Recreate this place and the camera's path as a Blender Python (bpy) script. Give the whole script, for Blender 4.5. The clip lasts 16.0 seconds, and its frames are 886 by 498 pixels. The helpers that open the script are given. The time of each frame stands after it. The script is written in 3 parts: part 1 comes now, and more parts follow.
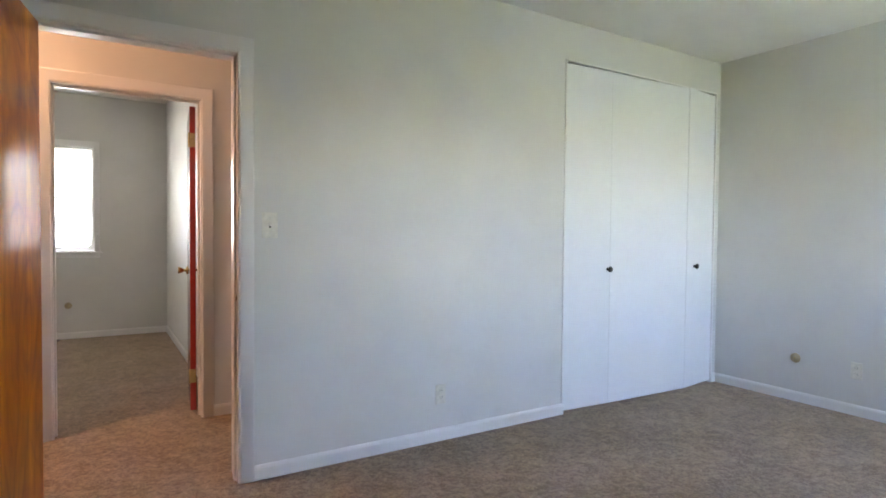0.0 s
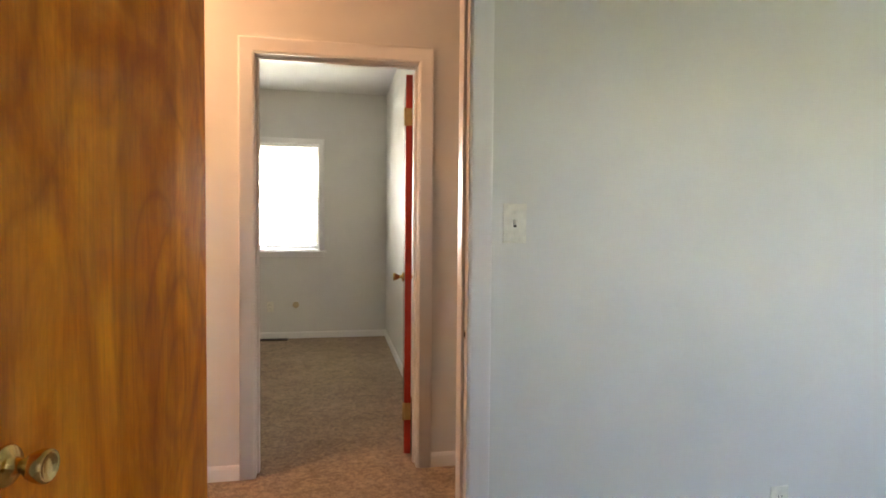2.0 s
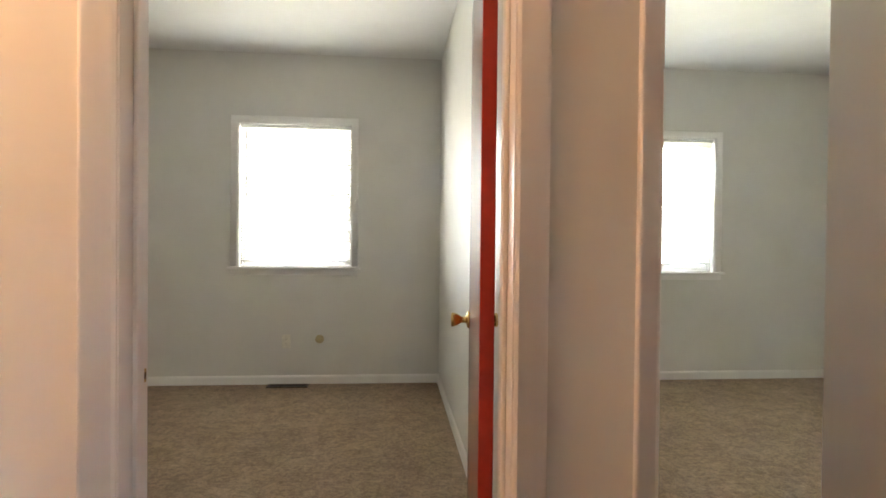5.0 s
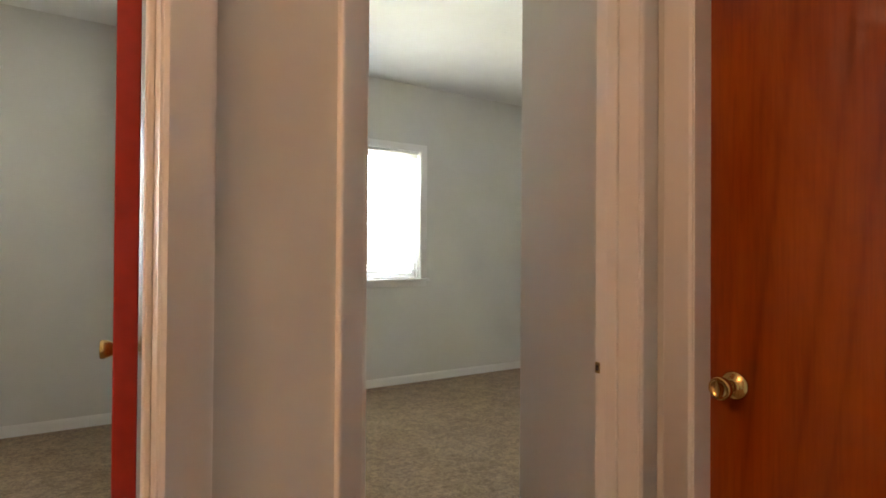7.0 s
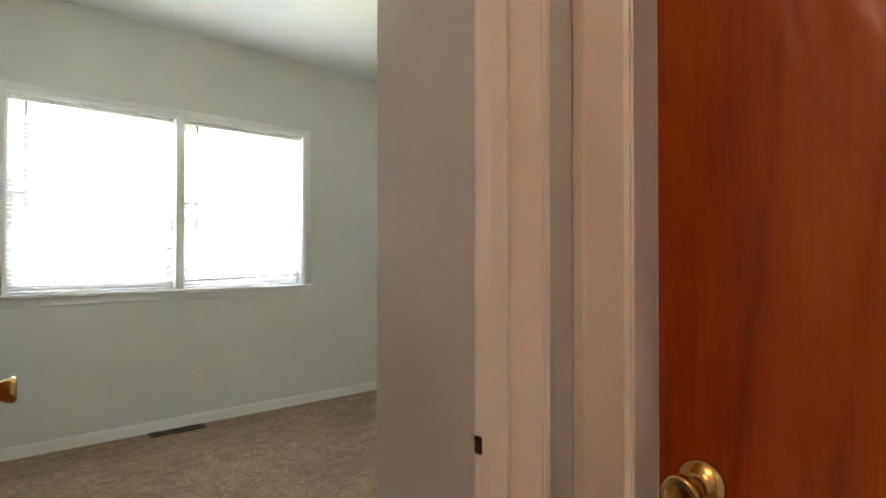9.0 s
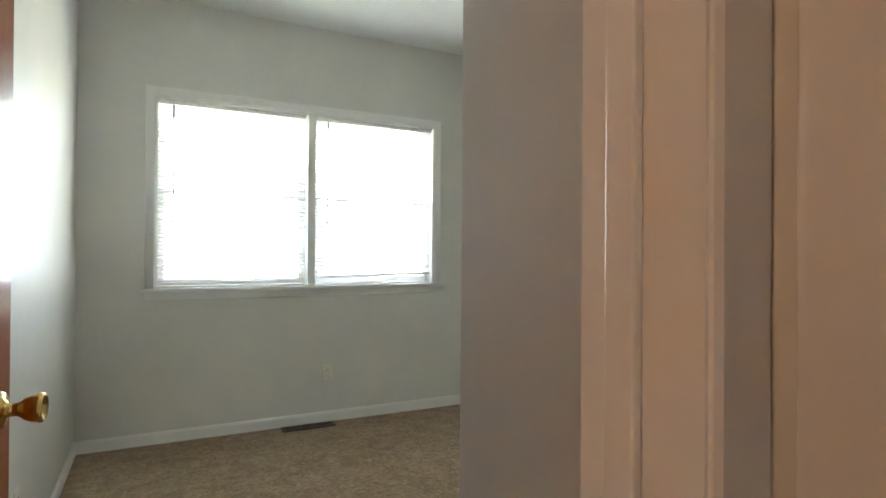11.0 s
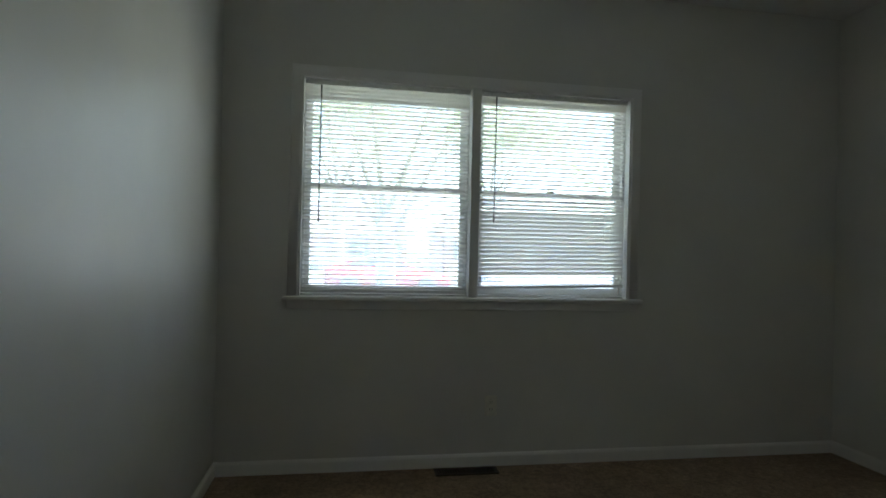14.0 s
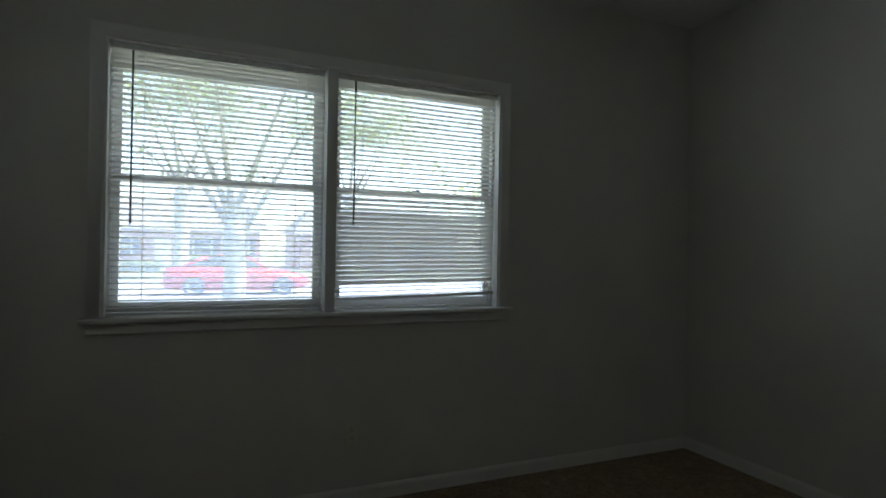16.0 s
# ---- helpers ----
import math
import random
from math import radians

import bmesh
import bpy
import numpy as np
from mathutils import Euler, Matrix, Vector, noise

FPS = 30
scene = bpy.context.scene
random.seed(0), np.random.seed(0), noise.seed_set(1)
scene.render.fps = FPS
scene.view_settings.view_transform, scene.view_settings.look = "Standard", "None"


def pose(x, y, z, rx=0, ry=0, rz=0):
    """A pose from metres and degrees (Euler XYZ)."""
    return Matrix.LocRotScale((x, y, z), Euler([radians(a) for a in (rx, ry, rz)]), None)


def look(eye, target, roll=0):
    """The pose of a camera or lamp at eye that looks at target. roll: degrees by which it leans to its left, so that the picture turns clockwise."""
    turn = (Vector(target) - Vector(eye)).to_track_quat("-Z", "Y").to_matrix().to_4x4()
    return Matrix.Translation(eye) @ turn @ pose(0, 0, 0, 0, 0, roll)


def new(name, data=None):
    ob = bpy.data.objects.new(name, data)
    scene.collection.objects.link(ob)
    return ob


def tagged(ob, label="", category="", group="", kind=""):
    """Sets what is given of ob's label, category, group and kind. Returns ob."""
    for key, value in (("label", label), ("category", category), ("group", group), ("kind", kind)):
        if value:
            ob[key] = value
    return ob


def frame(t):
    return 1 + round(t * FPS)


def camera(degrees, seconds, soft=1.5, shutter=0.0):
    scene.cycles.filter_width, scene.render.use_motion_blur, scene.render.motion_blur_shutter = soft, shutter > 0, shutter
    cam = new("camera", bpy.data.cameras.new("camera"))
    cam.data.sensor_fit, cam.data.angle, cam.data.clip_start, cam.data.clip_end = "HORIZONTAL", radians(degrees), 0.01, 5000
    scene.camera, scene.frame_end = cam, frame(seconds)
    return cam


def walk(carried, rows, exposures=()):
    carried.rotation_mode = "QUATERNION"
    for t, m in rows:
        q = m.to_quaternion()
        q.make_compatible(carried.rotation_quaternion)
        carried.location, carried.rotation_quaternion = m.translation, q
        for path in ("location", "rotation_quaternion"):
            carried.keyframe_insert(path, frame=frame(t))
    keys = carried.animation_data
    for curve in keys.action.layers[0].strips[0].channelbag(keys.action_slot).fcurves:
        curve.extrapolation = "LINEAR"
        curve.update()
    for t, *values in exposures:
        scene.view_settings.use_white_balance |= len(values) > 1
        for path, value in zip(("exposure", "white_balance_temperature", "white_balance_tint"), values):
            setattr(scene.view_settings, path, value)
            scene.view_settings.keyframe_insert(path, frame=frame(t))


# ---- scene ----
cam = camera(76.3, 16.0, 1.7)
PATH = [
    (0, (0.2, -2.8, 1.203), (1.247, -1.097, 1.147), 0.5),
    (0.5, (0.237, -2.603, 1.207), (1.079, -0.79, 1.147), 0.6),
    (1, (0.306, -2.332, 1.208), (0.992, -0.454, 1.144), 0.7),
    (1.5, (0.384, -2.037, 1.221), (0.893, -0.104, 1.155), 0.6),
    (2, (0.371, -1.722, 1.215), (0.741, 0.242, 1.144), 0.5),
    (2.5, (0.361, -1.422, 1.23), (0.646, 0.556, 1.16), 0.5),
    (3, (0.385, -1.076, 1.233), (0.606, 0.911, 1.163), 0.5),
    (3.5, (0.413, -0.78, 1.233), (0.575, 1.212, 1.164), 0.5),
    (5.8, (0.609, 0.129, 1.16), (0.833, 2.117, 1.16), 0.9),
    (6, (0.632, 0.148, 1.16), (0.985, 2.116, 1.164), 0.8),
    (6.3, (0.654, 0.158, 1.156), (1.261, 2.063, 1.172), 0.4),
    (6.5, (0.68, 0.181, 1.148), (1.45, 2.026, 1.164), 1.2),
    (7, (0.672, 0.209, 1.156), (1.768, 1.882, 1.177), 0.4),
    (7.5, (0.686, 0.268, 1.154), (1.945, 1.822, 1.18), 0.1),
    (8, (0.808, 0.359, 1.156), (2.138, 1.853, 1.179), -0.1),
    (8.2, (0.892, 0.412, 1.158), (2.234, 1.894, 1.182), 0.0),
    (10.3, (1.423, 0.747, 1.168), (2.664, 2.315, 1.184), 0.1),
    (10.5, (1.443, 0.764, 1.168), (2.604, 2.392, 1.184), 0.2),
    (11, (1.457, 0.812, 1.169), (2.368, 2.593, 1.181), 0.4),
    (11.5, (1.47, 0.865, 1.171), (2.14, 2.75, 1.178), 0.7),
    (12, (1.506, 0.899, 1.171), (2.01, 2.834, 1.177), 0.8),
    (12.5, (1.543, 0.973, 1.169), (1.952, 2.931, 1.174), 1.2),
    (13, (1.578, 1.189, 1.168), (1.934, 3.156, 1.18), 1.2),
    (13.4, (1.621, 1.346, 1.169), (1.96, 3.317, 1.186), 0.9),
    (13.5, (1.597, 1.363, 1.179), (1.95, 3.332, 1.19), 1.4),
    (14, (1.721, 1.569, 1.192), (2.05, 3.542, 1.2), 1.4),
    (14.5, (1.803, 1.715, 1.204), (2.14, 3.686, 1.208), 1.3),
    (15, (1.835, 1.785, 1.201), (2.228, 3.747, 1.213), 1.3),
    (15.5, (1.839, 1.853, 1.217), (2.415, 3.769, 1.228), 1.1),
    (16, (1.814, 1.933, 1.24), (2.616, 3.765, 1.246), 1.0),
]
EXPOSURES = [(0, 5.4, 7000, 24), (1, 5.45, 7500, 22), (2.5, 5.4, 7900, 20), (3.5, 5.35, 7700, 20), (6, 5.6, 7300, 17), (7, 5.4, 7300, 18), (8, 5.45, 7100, 16), (11, 5.2, 6800, 13), (11.5, 4.85, 6700, 11), (12, 4.35, 6600, 11), (12.5, 3.7, 6500, 10),
             (13, 3.4, 6500, 11), (13.5, 3.1, 6400, 10), (14, 2.8, 6450, 10), (14.5, 2.4, 6450, 11), (16, 2.15, 6450, 12)]
walk(cam, [(t, look(eye, target, roll)) for t, eye, target, roll in PATH], EXPOSURES)

# ---------- world, sun, large lights ----------
world = bpy.data.worlds.new("world")
scene.world = world
world.use_nodes = True
wnt = world.node_tree
sky = wnt.nodes.new("ShaderNodeTexSky")
sky.sky_type = "NISHITA"
sky.sun_disc = False
SUN_EL, SUN_ROT = radians(58), radians(100)
sky.sun_elevation, sky.sun_rotation = SUN_EL, SUN_ROT
wnt.links.new(sky.outputs[0], wnt.nodes["Background"].inputs[0])
wnt.nodes["Background"].inputs[1].default_value = 0.15
sun_data = bpy.data.lights.new("sun", "SUN")
sun_data.energy, sun_data.angle, sun_data.color = 5.0, radians(0.5), (1.0, 0.95, 0.87)
sun = new("sun", sun_data)
sun_dir = Vector((math.cos(SUN_EL) * math.sin(SUN_ROT), math.cos(SUN_EL) * math.cos(SUN_ROT), math.sin(SUN_EL)))
sun.matrix_world = look(sun_dir * 60, (0, 0, 0))


def window_light(name, place, target, w, h, power, colour):
    """Stands in for the light of the open sky in a window's opening."""
    data = bpy.data.lights.new(name, "AREA")
    data.shape, data.size, data.size_y, data.energy, data.color = "RECTANGLE", w, h, power, colour
    ob = new(name, data)
    ob.matrix_world = look(place, target)
    return ob


SKYC = (0.97, 1.0, 0.94)
WIN_OUT = 4.815
window_light("sky_light_bedroom_b", (-0.275, WIN_OUT, 1.54), (-0.275, 0, 1.54), 0.88, 1.1, 1.75, SKYC)
window_light("sky_light_bedroom_c", (2.39, WIN_OUT, 1.54), (2.39, 0, 1.54), 1.85, 1.1, 2.0, SKYC)
lamp_data = bpy.data.lights.new("hall_bulb", "POINT")
lamp_data.energy, lamp_data.color, lamp_data.shadow_soft_size = 0.97, (1.0, 0.575, 0.335), 0.12
new("hall_bulb", lamp_data).location = (-1.0, 0.6, 2.42)


# ---------- materials ----------
def mat(name, build):
    m = bpy.data.materials.new(name)
    m.use_nodes = True
    nt = m.node_tree
    build(nt, nt.nodes["Principled BSDF"])
    return m


def node(nt, kind, **inputs):
    n = nt.nodes.new(kind)
    for k, v in inputs.items():
        n.inputs[k].default_value = v
    return n


def coords(nt, scale=(1, 1, 1)):
    tc = nt.nodes.new("ShaderNodeTexCoord")
    mp = nt.nodes.new("ShaderNodeMapping")
    mp.inputs["Scale"].default_value = scale
    nt.links.new(tc.outputs["Object"], mp.inputs["Vector"])
    return mp.outputs["Vector"]


def noise_tex(nt, vec, scale, detail=4.0, rough=0.55, dist=0.0):
    n = nt.nodes.new("ShaderNodeTexNoise")
    n.inputs["Scale"].default_value = scale
    n.inputs["Detail"].default_value = detail
    n.inputs["Roughness"].default_value = rough
    n.inputs["Distortion"].default_value = dist
    nt.links.new(vec, n.inputs["Vector"])
    return n.outputs["Fac"]


def ramp(nt, fac, stops):
    r = nt.nodes.new("ShaderNodeValToRGB")
    e = r.color_ramp.elements
    e[0].position, e[0].color = stops[0][0], (*stops[0][1], 1)
    e[1].position, e[1].color = stops[-1][0], (*stops[-1][1], 1)
    for p, c in stops[1:-1]:
        x = e.new(p)
        x.color = (*c, 1)
    nt.links.new(fac, r.inputs["Fac"])
    return r.outputs["Color"]


def mix(nt, a, b, fac, mode="MIX"):
    n = nt.nodes.new("ShaderNodeMix")
    n.data_type, n.blend_type = "RGBA", mode
    for v, i in ((fac, 0), (a, 6), (b, 7)):
        if isinstance(v, (int, float)):
            n.inputs[i].default_value = v
        elif isinstance(v, tuple):
            n.inputs[i].default_value = (*v, 1)
        else:
            nt.links.new(v, n.inputs[i])
    return n.outputs[2]


def bump(nt, bsdf, height, strength, distance):
    b = nt.nodes.new("ShaderNodeBump")
    b.inputs["Strength"].default_value = strength
    b.inputs["Distance"].default_value = distance
    nt.links.new(height, b.inputs["Height"])
    nt.links.new(b.outputs["Normal"], bsdf.inputs["Normal"])


def paint(colour, rough, grain=260.0, bumpy=0.12, spread=0.05):
    def build(nt, bsdf):
        v = coords(nt)
        blot = noise_tex(nt, v, 1.7, 5)
        lo = tuple(c * (1 - spread) for c in colour)
        hi = tuple(min(0.95, c * (1 + spread)) for c in colour)
        nt.links.new(ramp(nt, blot, [(0.3, lo), (0.7, hi)]), bsdf.inputs["Base Color"])
        bsdf.inputs["Roughness"].default_value = rough
        bsdf.inputs["Specular IOR Level"].default_value = 0.29
        bump(nt, bsdf, noise_tex(nt, v, grain, 3), bumpy, 0.0015)
    return build


def carpet(nt, bsdf):
    v = coords(nt)
    tuft = noise_tex(nt, v, 150, 2, 0.6)
    clump = noise_tex(nt, v, 42, 4, 0.65)
    tread = noise_tex(nt, v, 13, 5, 0.66, 0.6)
    worn = noise_tex(nt, v, 2.6, 4, 0.6)
    base = ramp(nt, tuft, [(0.3, (0.215, 0.150, 0.099)), (0.5, (0.312, 0.228, 0.157)), (0.72, (0.43, 0.325, 0.233))])
    base = mix(nt, base, ramp(nt, clump, [(0.36, (0.68, 0.65, 0.62)), (0.64, (1.20, 1.19, 1.17))]), 0.85, "MULTIPLY")
    base = mix(nt, base, ramp(nt, tread, [(0.38, (0.80, 0.78, 0.76)), (0.50, (1.0, 1.0, 1.0)), (0.64, (1.28, 1.26, 1.22))]), 0.8, "MULTIPLY")
    base = mix(nt, base, ramp(nt, worn, [(0.35, (0.86, 0.84, 0.82)), (0.65, (1.08, 1.08, 1.07))]), 0.85, "MULTIPLY")
    nt.links.new(base, bsdf.inputs["Base Color"])
    bsdf.inputs["Roughness"].default_value = 1.0
    bsdf.inputs["Specular IOR Level"].default_value = 0.1
    bsdf.inputs["Sheen Weight"].default_value = 0.15
    add = nt.nodes.new("ShaderNodeMath")
    nt.links.new(tuft, add.inputs[0])
    nt.links.new(clump, add.inputs[1])
    bump(nt, bsdf, add.outputs[0], 0.32, 0.006)


def wood(dark, mid, light, rough, seed, stretch=0.30, swirl=1.0, coat=0.45, polish=0.07):
    """Varnished rotary-cut veneer: cathedral figure, sheet-wide bands, fine fibres."""
    def build(nt, bsdf):
        tc = nt.nodes.new("ShaderNodeTexCoord")

        def mapped(scale, shift):
            mp = nt.nodes.new("ShaderNodeMapping")
            mp.inputs["Location"].default_value = shift
            mp.inputs["Scale"].default_value = scale
            nt.links.new(tc.outputs["Object"], mp.inputs["Vector"])
            return mp.outputs["Vector"]

        field = noise_tex(nt, mapped((1, 1, stretch), (seed, seed * 1.7, seed * 0.6)), 2.1, 2, 0.45, swirl)
        rings = nt.nodes.new("ShaderNodeMath")
        rings.operation = "MULTIPLY"
        rings.inputs[1].default_value = 11.0
        nt.links.new(field, rings.inputs[0])
        saw = nt.nodes.new("ShaderNodeMath")
        saw.operation = "PINGPONG"
        saw.inputs[1].default_value = 0.5
        nt.links.new(rings.outputs[0], saw.inputs[0])
        figure = noise_tex(nt, mapped((1, 1, stretch * 1.3), (seed * 2, seed, seed)), 3.4, 7, 0.6, 2.0 * swirl)
        fibre = noise_tex(nt, mapped((1, 1, 0.04), (seed, 0, 0)), 120, 4, 0.65, 0.4)
        band = noise_tex(nt, mapped((1, 1, 0.03), (seed * 0.7, seed, 0)), 4.2, 2, 0.5, 0.5)
        col = ramp(nt, figure, [(0.30, dark), (0.46, mid), (0.64, light)])
        col = mix(nt, col, ramp(nt, saw.outputs[0], [(0.0, (0.66, 0.52, 0.42)), (0.16, (0.94, 0.92, 0.90)), (0.5, (1.10, 1.10, 1.10))]), 0.55, "MULTIPLY")
        col = mix(nt, col, ramp(nt, band, [(0.44, (1.06, 1.06, 1.06)), (0.54, (0.66, 0.48, 0.38))]), 0.5, "MULTIPLY")
        col = mix(nt, col, ramp(nt, fibre, [(0.32, (0.72, 0.66, 0.60)), (0.6, (1.06, 1.06, 1.06))]), 0.45, "MULTIPLY")
        nt.links.new(col, bsdf.inputs["Base Color"])
        bsdf.inputs["Roughness"].default_value = rough
        bsdf.inputs["Coat Weight"].default_value = coat
        bsdf.inputs["Specular IOR Level"].default_value = 0.15
        bsdf.inputs["Coat Roughness"].default_value = polish
        bump(nt, bsdf, noise_tex(nt, coords(nt, (1, 1, 0.5)), 5.0, 3), 0.12, 0.008)
    return build


def plain(colour, rough, metal=0.0, spec=0.5):
    def build(nt, bsdf):
        v = coords(nt)
        n = noise_tex(nt, v, 40, 3)
        nt.links.new(ramp(nt, n, [(0.3, tuple(c * 0.9 for c in colour)), (0.7, tuple(min(1, c * 1.08) for c in colour))]), bsdf.inputs["Base Color"])
        bsdf.inputs["Roughness"].default_value = rough
        bsdf.inputs["Metallic"].default_value = metal
        bsdf.inputs["Specular IOR Level"].default_value = spec
    return build


def glass_build(nt, bsdf):
    out = nt.nodes["Material Output"]
    tr = nt.nodes.new("ShaderNodeBsdfTransparent")
    tr.inputs[0].default_value = (0.94, 0.97, 0.97, 1)
    gl = nt.nodes.new("ShaderNodeBsdfGlossy")
    gl.inputs["Roughness"].default_value = 0.02
    fr = nt.nodes.new("ShaderNodeFresnel")
    fr.inputs[0].default_value = 1.35
    mx = nt.nodes.new("ShaderNodeMixShader")
    nt.links.new(fr.outputs[0], mx.inputs[0])
    nt.links.new(tr.outputs[0], mx.inputs[1])
    nt.links.new(gl.outputs[0], mx.inputs[2])
    # Translucent share puts a pale glare haze over the view through the panes.
    tl = nt.nodes.new("ShaderNodeBsdfTranslucent")
    tl.inputs[0].default_value = (0.9, 0.92, 0.95, 1)
    veil = nt.nodes.new("ShaderNodeMixShader")
    veil.inputs[0].default_value = 0.09
    nt.links.new(mx.outputs[0], veil.inputs[1])
    nt.links.new(tl.outputs[0], veil.inputs[2])
    nt.links.new(veil.outputs[0], out.inputs[0])


def screen_build(nt, bsdf):
    """Fine woven insect screen: mostly open, its blue share puts bluish haze over the view."""
    tr = nt.nodes.new("ShaderNodeBsdfTransparent")
    tl = nt.nodes.new("ShaderNodeBsdfTranslucent")
    tl.inputs[0].default_value = (0.50, 0.60, 0.95, 1)
    mx = nt.nodes.new("ShaderNodeMixShader")
    mx.inputs[0].default_value = 0.13
    nt.links.new(tr.outputs[0], mx.inputs[1])
    nt.links.new(tl.outputs[0], mx.inputs[2])
    nt.links.new(mx.outputs[0], nt.nodes["Material Output"].inputs[0])


def slat_build(nt, bsdf):
    bsdf.inputs["Base Color"].default_value = (0.80, 0.80, 0.77, 1)
    bsdf.inputs["Roughness"].default_value = 0.4
    out = nt.nodes["Material Output"]
    tl = nt.nodes.new("ShaderNodeBsdfTranslucent")
    tl.inputs[0].default_value = (0.75, 0.74, 0.68, 1)
    mx = nt.nodes.new("ShaderNodeMixShader")
    mx.inputs[0].default_value = 0.07
    nt.links.new(bsdf.outputs[0], mx.inputs[1])
    nt.links.new(tl.outputs[0], mx.inputs[2])
    nt.links.new(mx.outputs[0], out.inputs[0])


def leaf_build(nt, bsdf):
    geo = nt.nodes.new("ShaderNodeNewGeometry")
    nt.links.new(ramp(nt, geo.outputs["Random Per Island"], [(0.0, (0.07, 0.11, 0.035)), (0.5, (0.10, 0.15, 0.05)), (1.0, (0.15, 0.19, 0.07))]), bsdf.inputs["Base Color"])
    bsdf.inputs["Roughness"].default_value = 0.6
    tl = nt.nodes.new("ShaderNodeBsdfTranslucent")
    tl.inputs[0].default_value = (0.34, 0.42, 0.16, 1)
    mx = nt.nodes.new("ShaderNodeMixShader")
    mx.inputs[0].default_value = 0.45
    nt.links.new(bsdf.outputs[0], mx.inputs[1])
    nt.links.new(tl.outputs[0], mx.inputs[2])
    nt.links.new(mx.outputs[0], nt.nodes["Material Output"].inputs[0])


def brick_build(nt, bsdf):
    b = nt.nodes.new("ShaderNodeTexBrick")
    b.inputs["Color1"].default_value = (0.42, 0.13, 0.08, 1)
    b.inputs["Color2"].default_value = (0.33, 0.09, 0.06, 1)
    b.inputs["Mortar"].default_value = (0.42, 0.37, 0.32, 1)
    b.inputs["Scale"].default_value = 1.0
    b.inputs["Brick Width"].default_value = 0.21
    b.inputs["Row Height"].default_value = 0.072
    b.inputs["Mortar Size"].default_value = 0.008
    tc = nt.nodes.new("ShaderNodeTexCoord")
    mp = nt.nodes.new("ShaderNodeMapping")
    mp.inputs["Rotation"].default_value = (radians(-90), 0, 0)
    nt.links.new(tc.outputs["Object"], mp.inputs["Vector"])
    nt.links.new(mp.outputs["Vector"], b.inputs["Vector"])
    nt.links.new(b.outputs["Color"], bsdf.inputs["Base Color"])
    bsdf.inputs["Roughness"].default_value = 0.85


def mottled(c1, c2, scale, rough):
    def build(nt, bsdf):
        v = coords(nt)
        a = noise_tex(nt, v, scale, 6, 0.65)
        c = ramp(nt, a, [(0.3, c1), (0.7, c2)])
        c = mix(nt, c, ramp(nt, noise_tex(nt, v, scale * 0.06, 3), [(0.35, (0.8, 0.8, 0.8)), (0.65, (1.15, 1.12, 1.1))]), 0.8, "MULTIPLY")
        nt.links.new(c, bsdf.inputs["Base Color"])
        bsdf.inputs["Roughness"].default_value = rough
        bump(nt, bsdf, a, 0.4, 0.02)
    return build


M_WALL = mat("wall_paint", paint((0.68, 0.672, 0.635), 0.40))
M_CEIL = mat("ceiling_paint", paint((0.80, 0.80, 0.78), 0.8, 120, 0.2))
M_TRIM = mat("trim_paint", paint((0.80, 0.79, 0.77), 0.32, 90, 0.06, 0.03))
M_CLOSET = mat("closet_door_paint", paint((0.82, 0.83, 0.83), 0.35, 60, 0.06, 0.02))
M_CARPET = mat("carpet", carpet)
M_WOOD_A = mat("amber_birch_varnish", wood((0.54, 0.135, 0.009), (0.70, 0.205, 0.014), (0.84, 0.31, 0.026), 0.3, 1.3, 0.36, 1.4))
M_WOOD_E = mat("red_brown_varnish", wood((0.18, 0.027, 0.004), (0.27, 0.045, 0.005), (0.35, 0.075, 0.008), 0.3, 7.7, 0.16, 0.8, 0.7))
M_WOOD_C = mat("dark_amber_gloss_varnish", wood((0.19, 0.036, 0.004), (0.34, 0.078, 0.006), (0.52, 0.15, 0.011), 0.3, 4.1, 0.07, 0.5, 0.6, 0.035))
M_EDGE = mat("red_door_edge", plain((0.36, 0.028, 0.016), 0.45))
M_BRASS = mat("brass", plain((0.72, 0.50, 0.20), 0.18, 1.0))
M_BRASS_OLD = mat("dull_brass", plain((0.50, 0.36, 0.16), 0.4, 1.0))
M_DARK = mat("dark_bronze", plain((0.03, 0.026, 0.022), 0.4, 0.6))
M_STRIKE = mat("brown_latch_hole", plain((0.07, 0.04, 0.02), 0.6))
# Near-black colour puts recess shade on solid parts such as slots and vent backing.
M_HOLE = mat("dark_recess", plain((0.02, 0.016, 0.012), 0.8))
M_IVORY = mat("ivory_plastic", plain((0.74, 0.72, 0.63), 0.35))
M_PLASTIC = mat("white_plastic", plain((0.80, 0.80, 0.78), 0.35))
M_GRILLE = mat("brown_vent_steel", plain((0.07, 0.05, 0.038), 0.5, 0.4))
M_GLASS = mat("window_glass", glass_build)
M_SCREEN = mat("insect_screen_mesh", screen_build)
M_SLAT = mat("blind_slat", slat_build)
M_WAND = mat("wand_plastic", plain((0.12, 0.12, 0.11), 0.3))
M_CORD = mat("blind_cord", plain((0.7, 0.7, 0.66), 0.8))
M_LAWN = mat("lawn", mottled((0.085, 0.105, 0.045), (0.15, 0.17, 0.075), 9.0, 0.95))
M_ROAD = mat("asphalt", mottled((0.13, 0.13, 0.13), (0.20, 0.20, 0.195), 30.0, 0.9))
M_CONC = mat("concrete", mottled((0.36, 0.35, 0.33), (0.48, 0.47, 0.44), 14.0, 0.9))
M_BARK = mat("bark", mottled((0.24, 0.22, 0.205), (0.42, 0.40, 0.37), 14.0, 0.95))
M_LEAF = mat("leaves", leaf_build)
M_BRICK = mat("brick", brick_build)
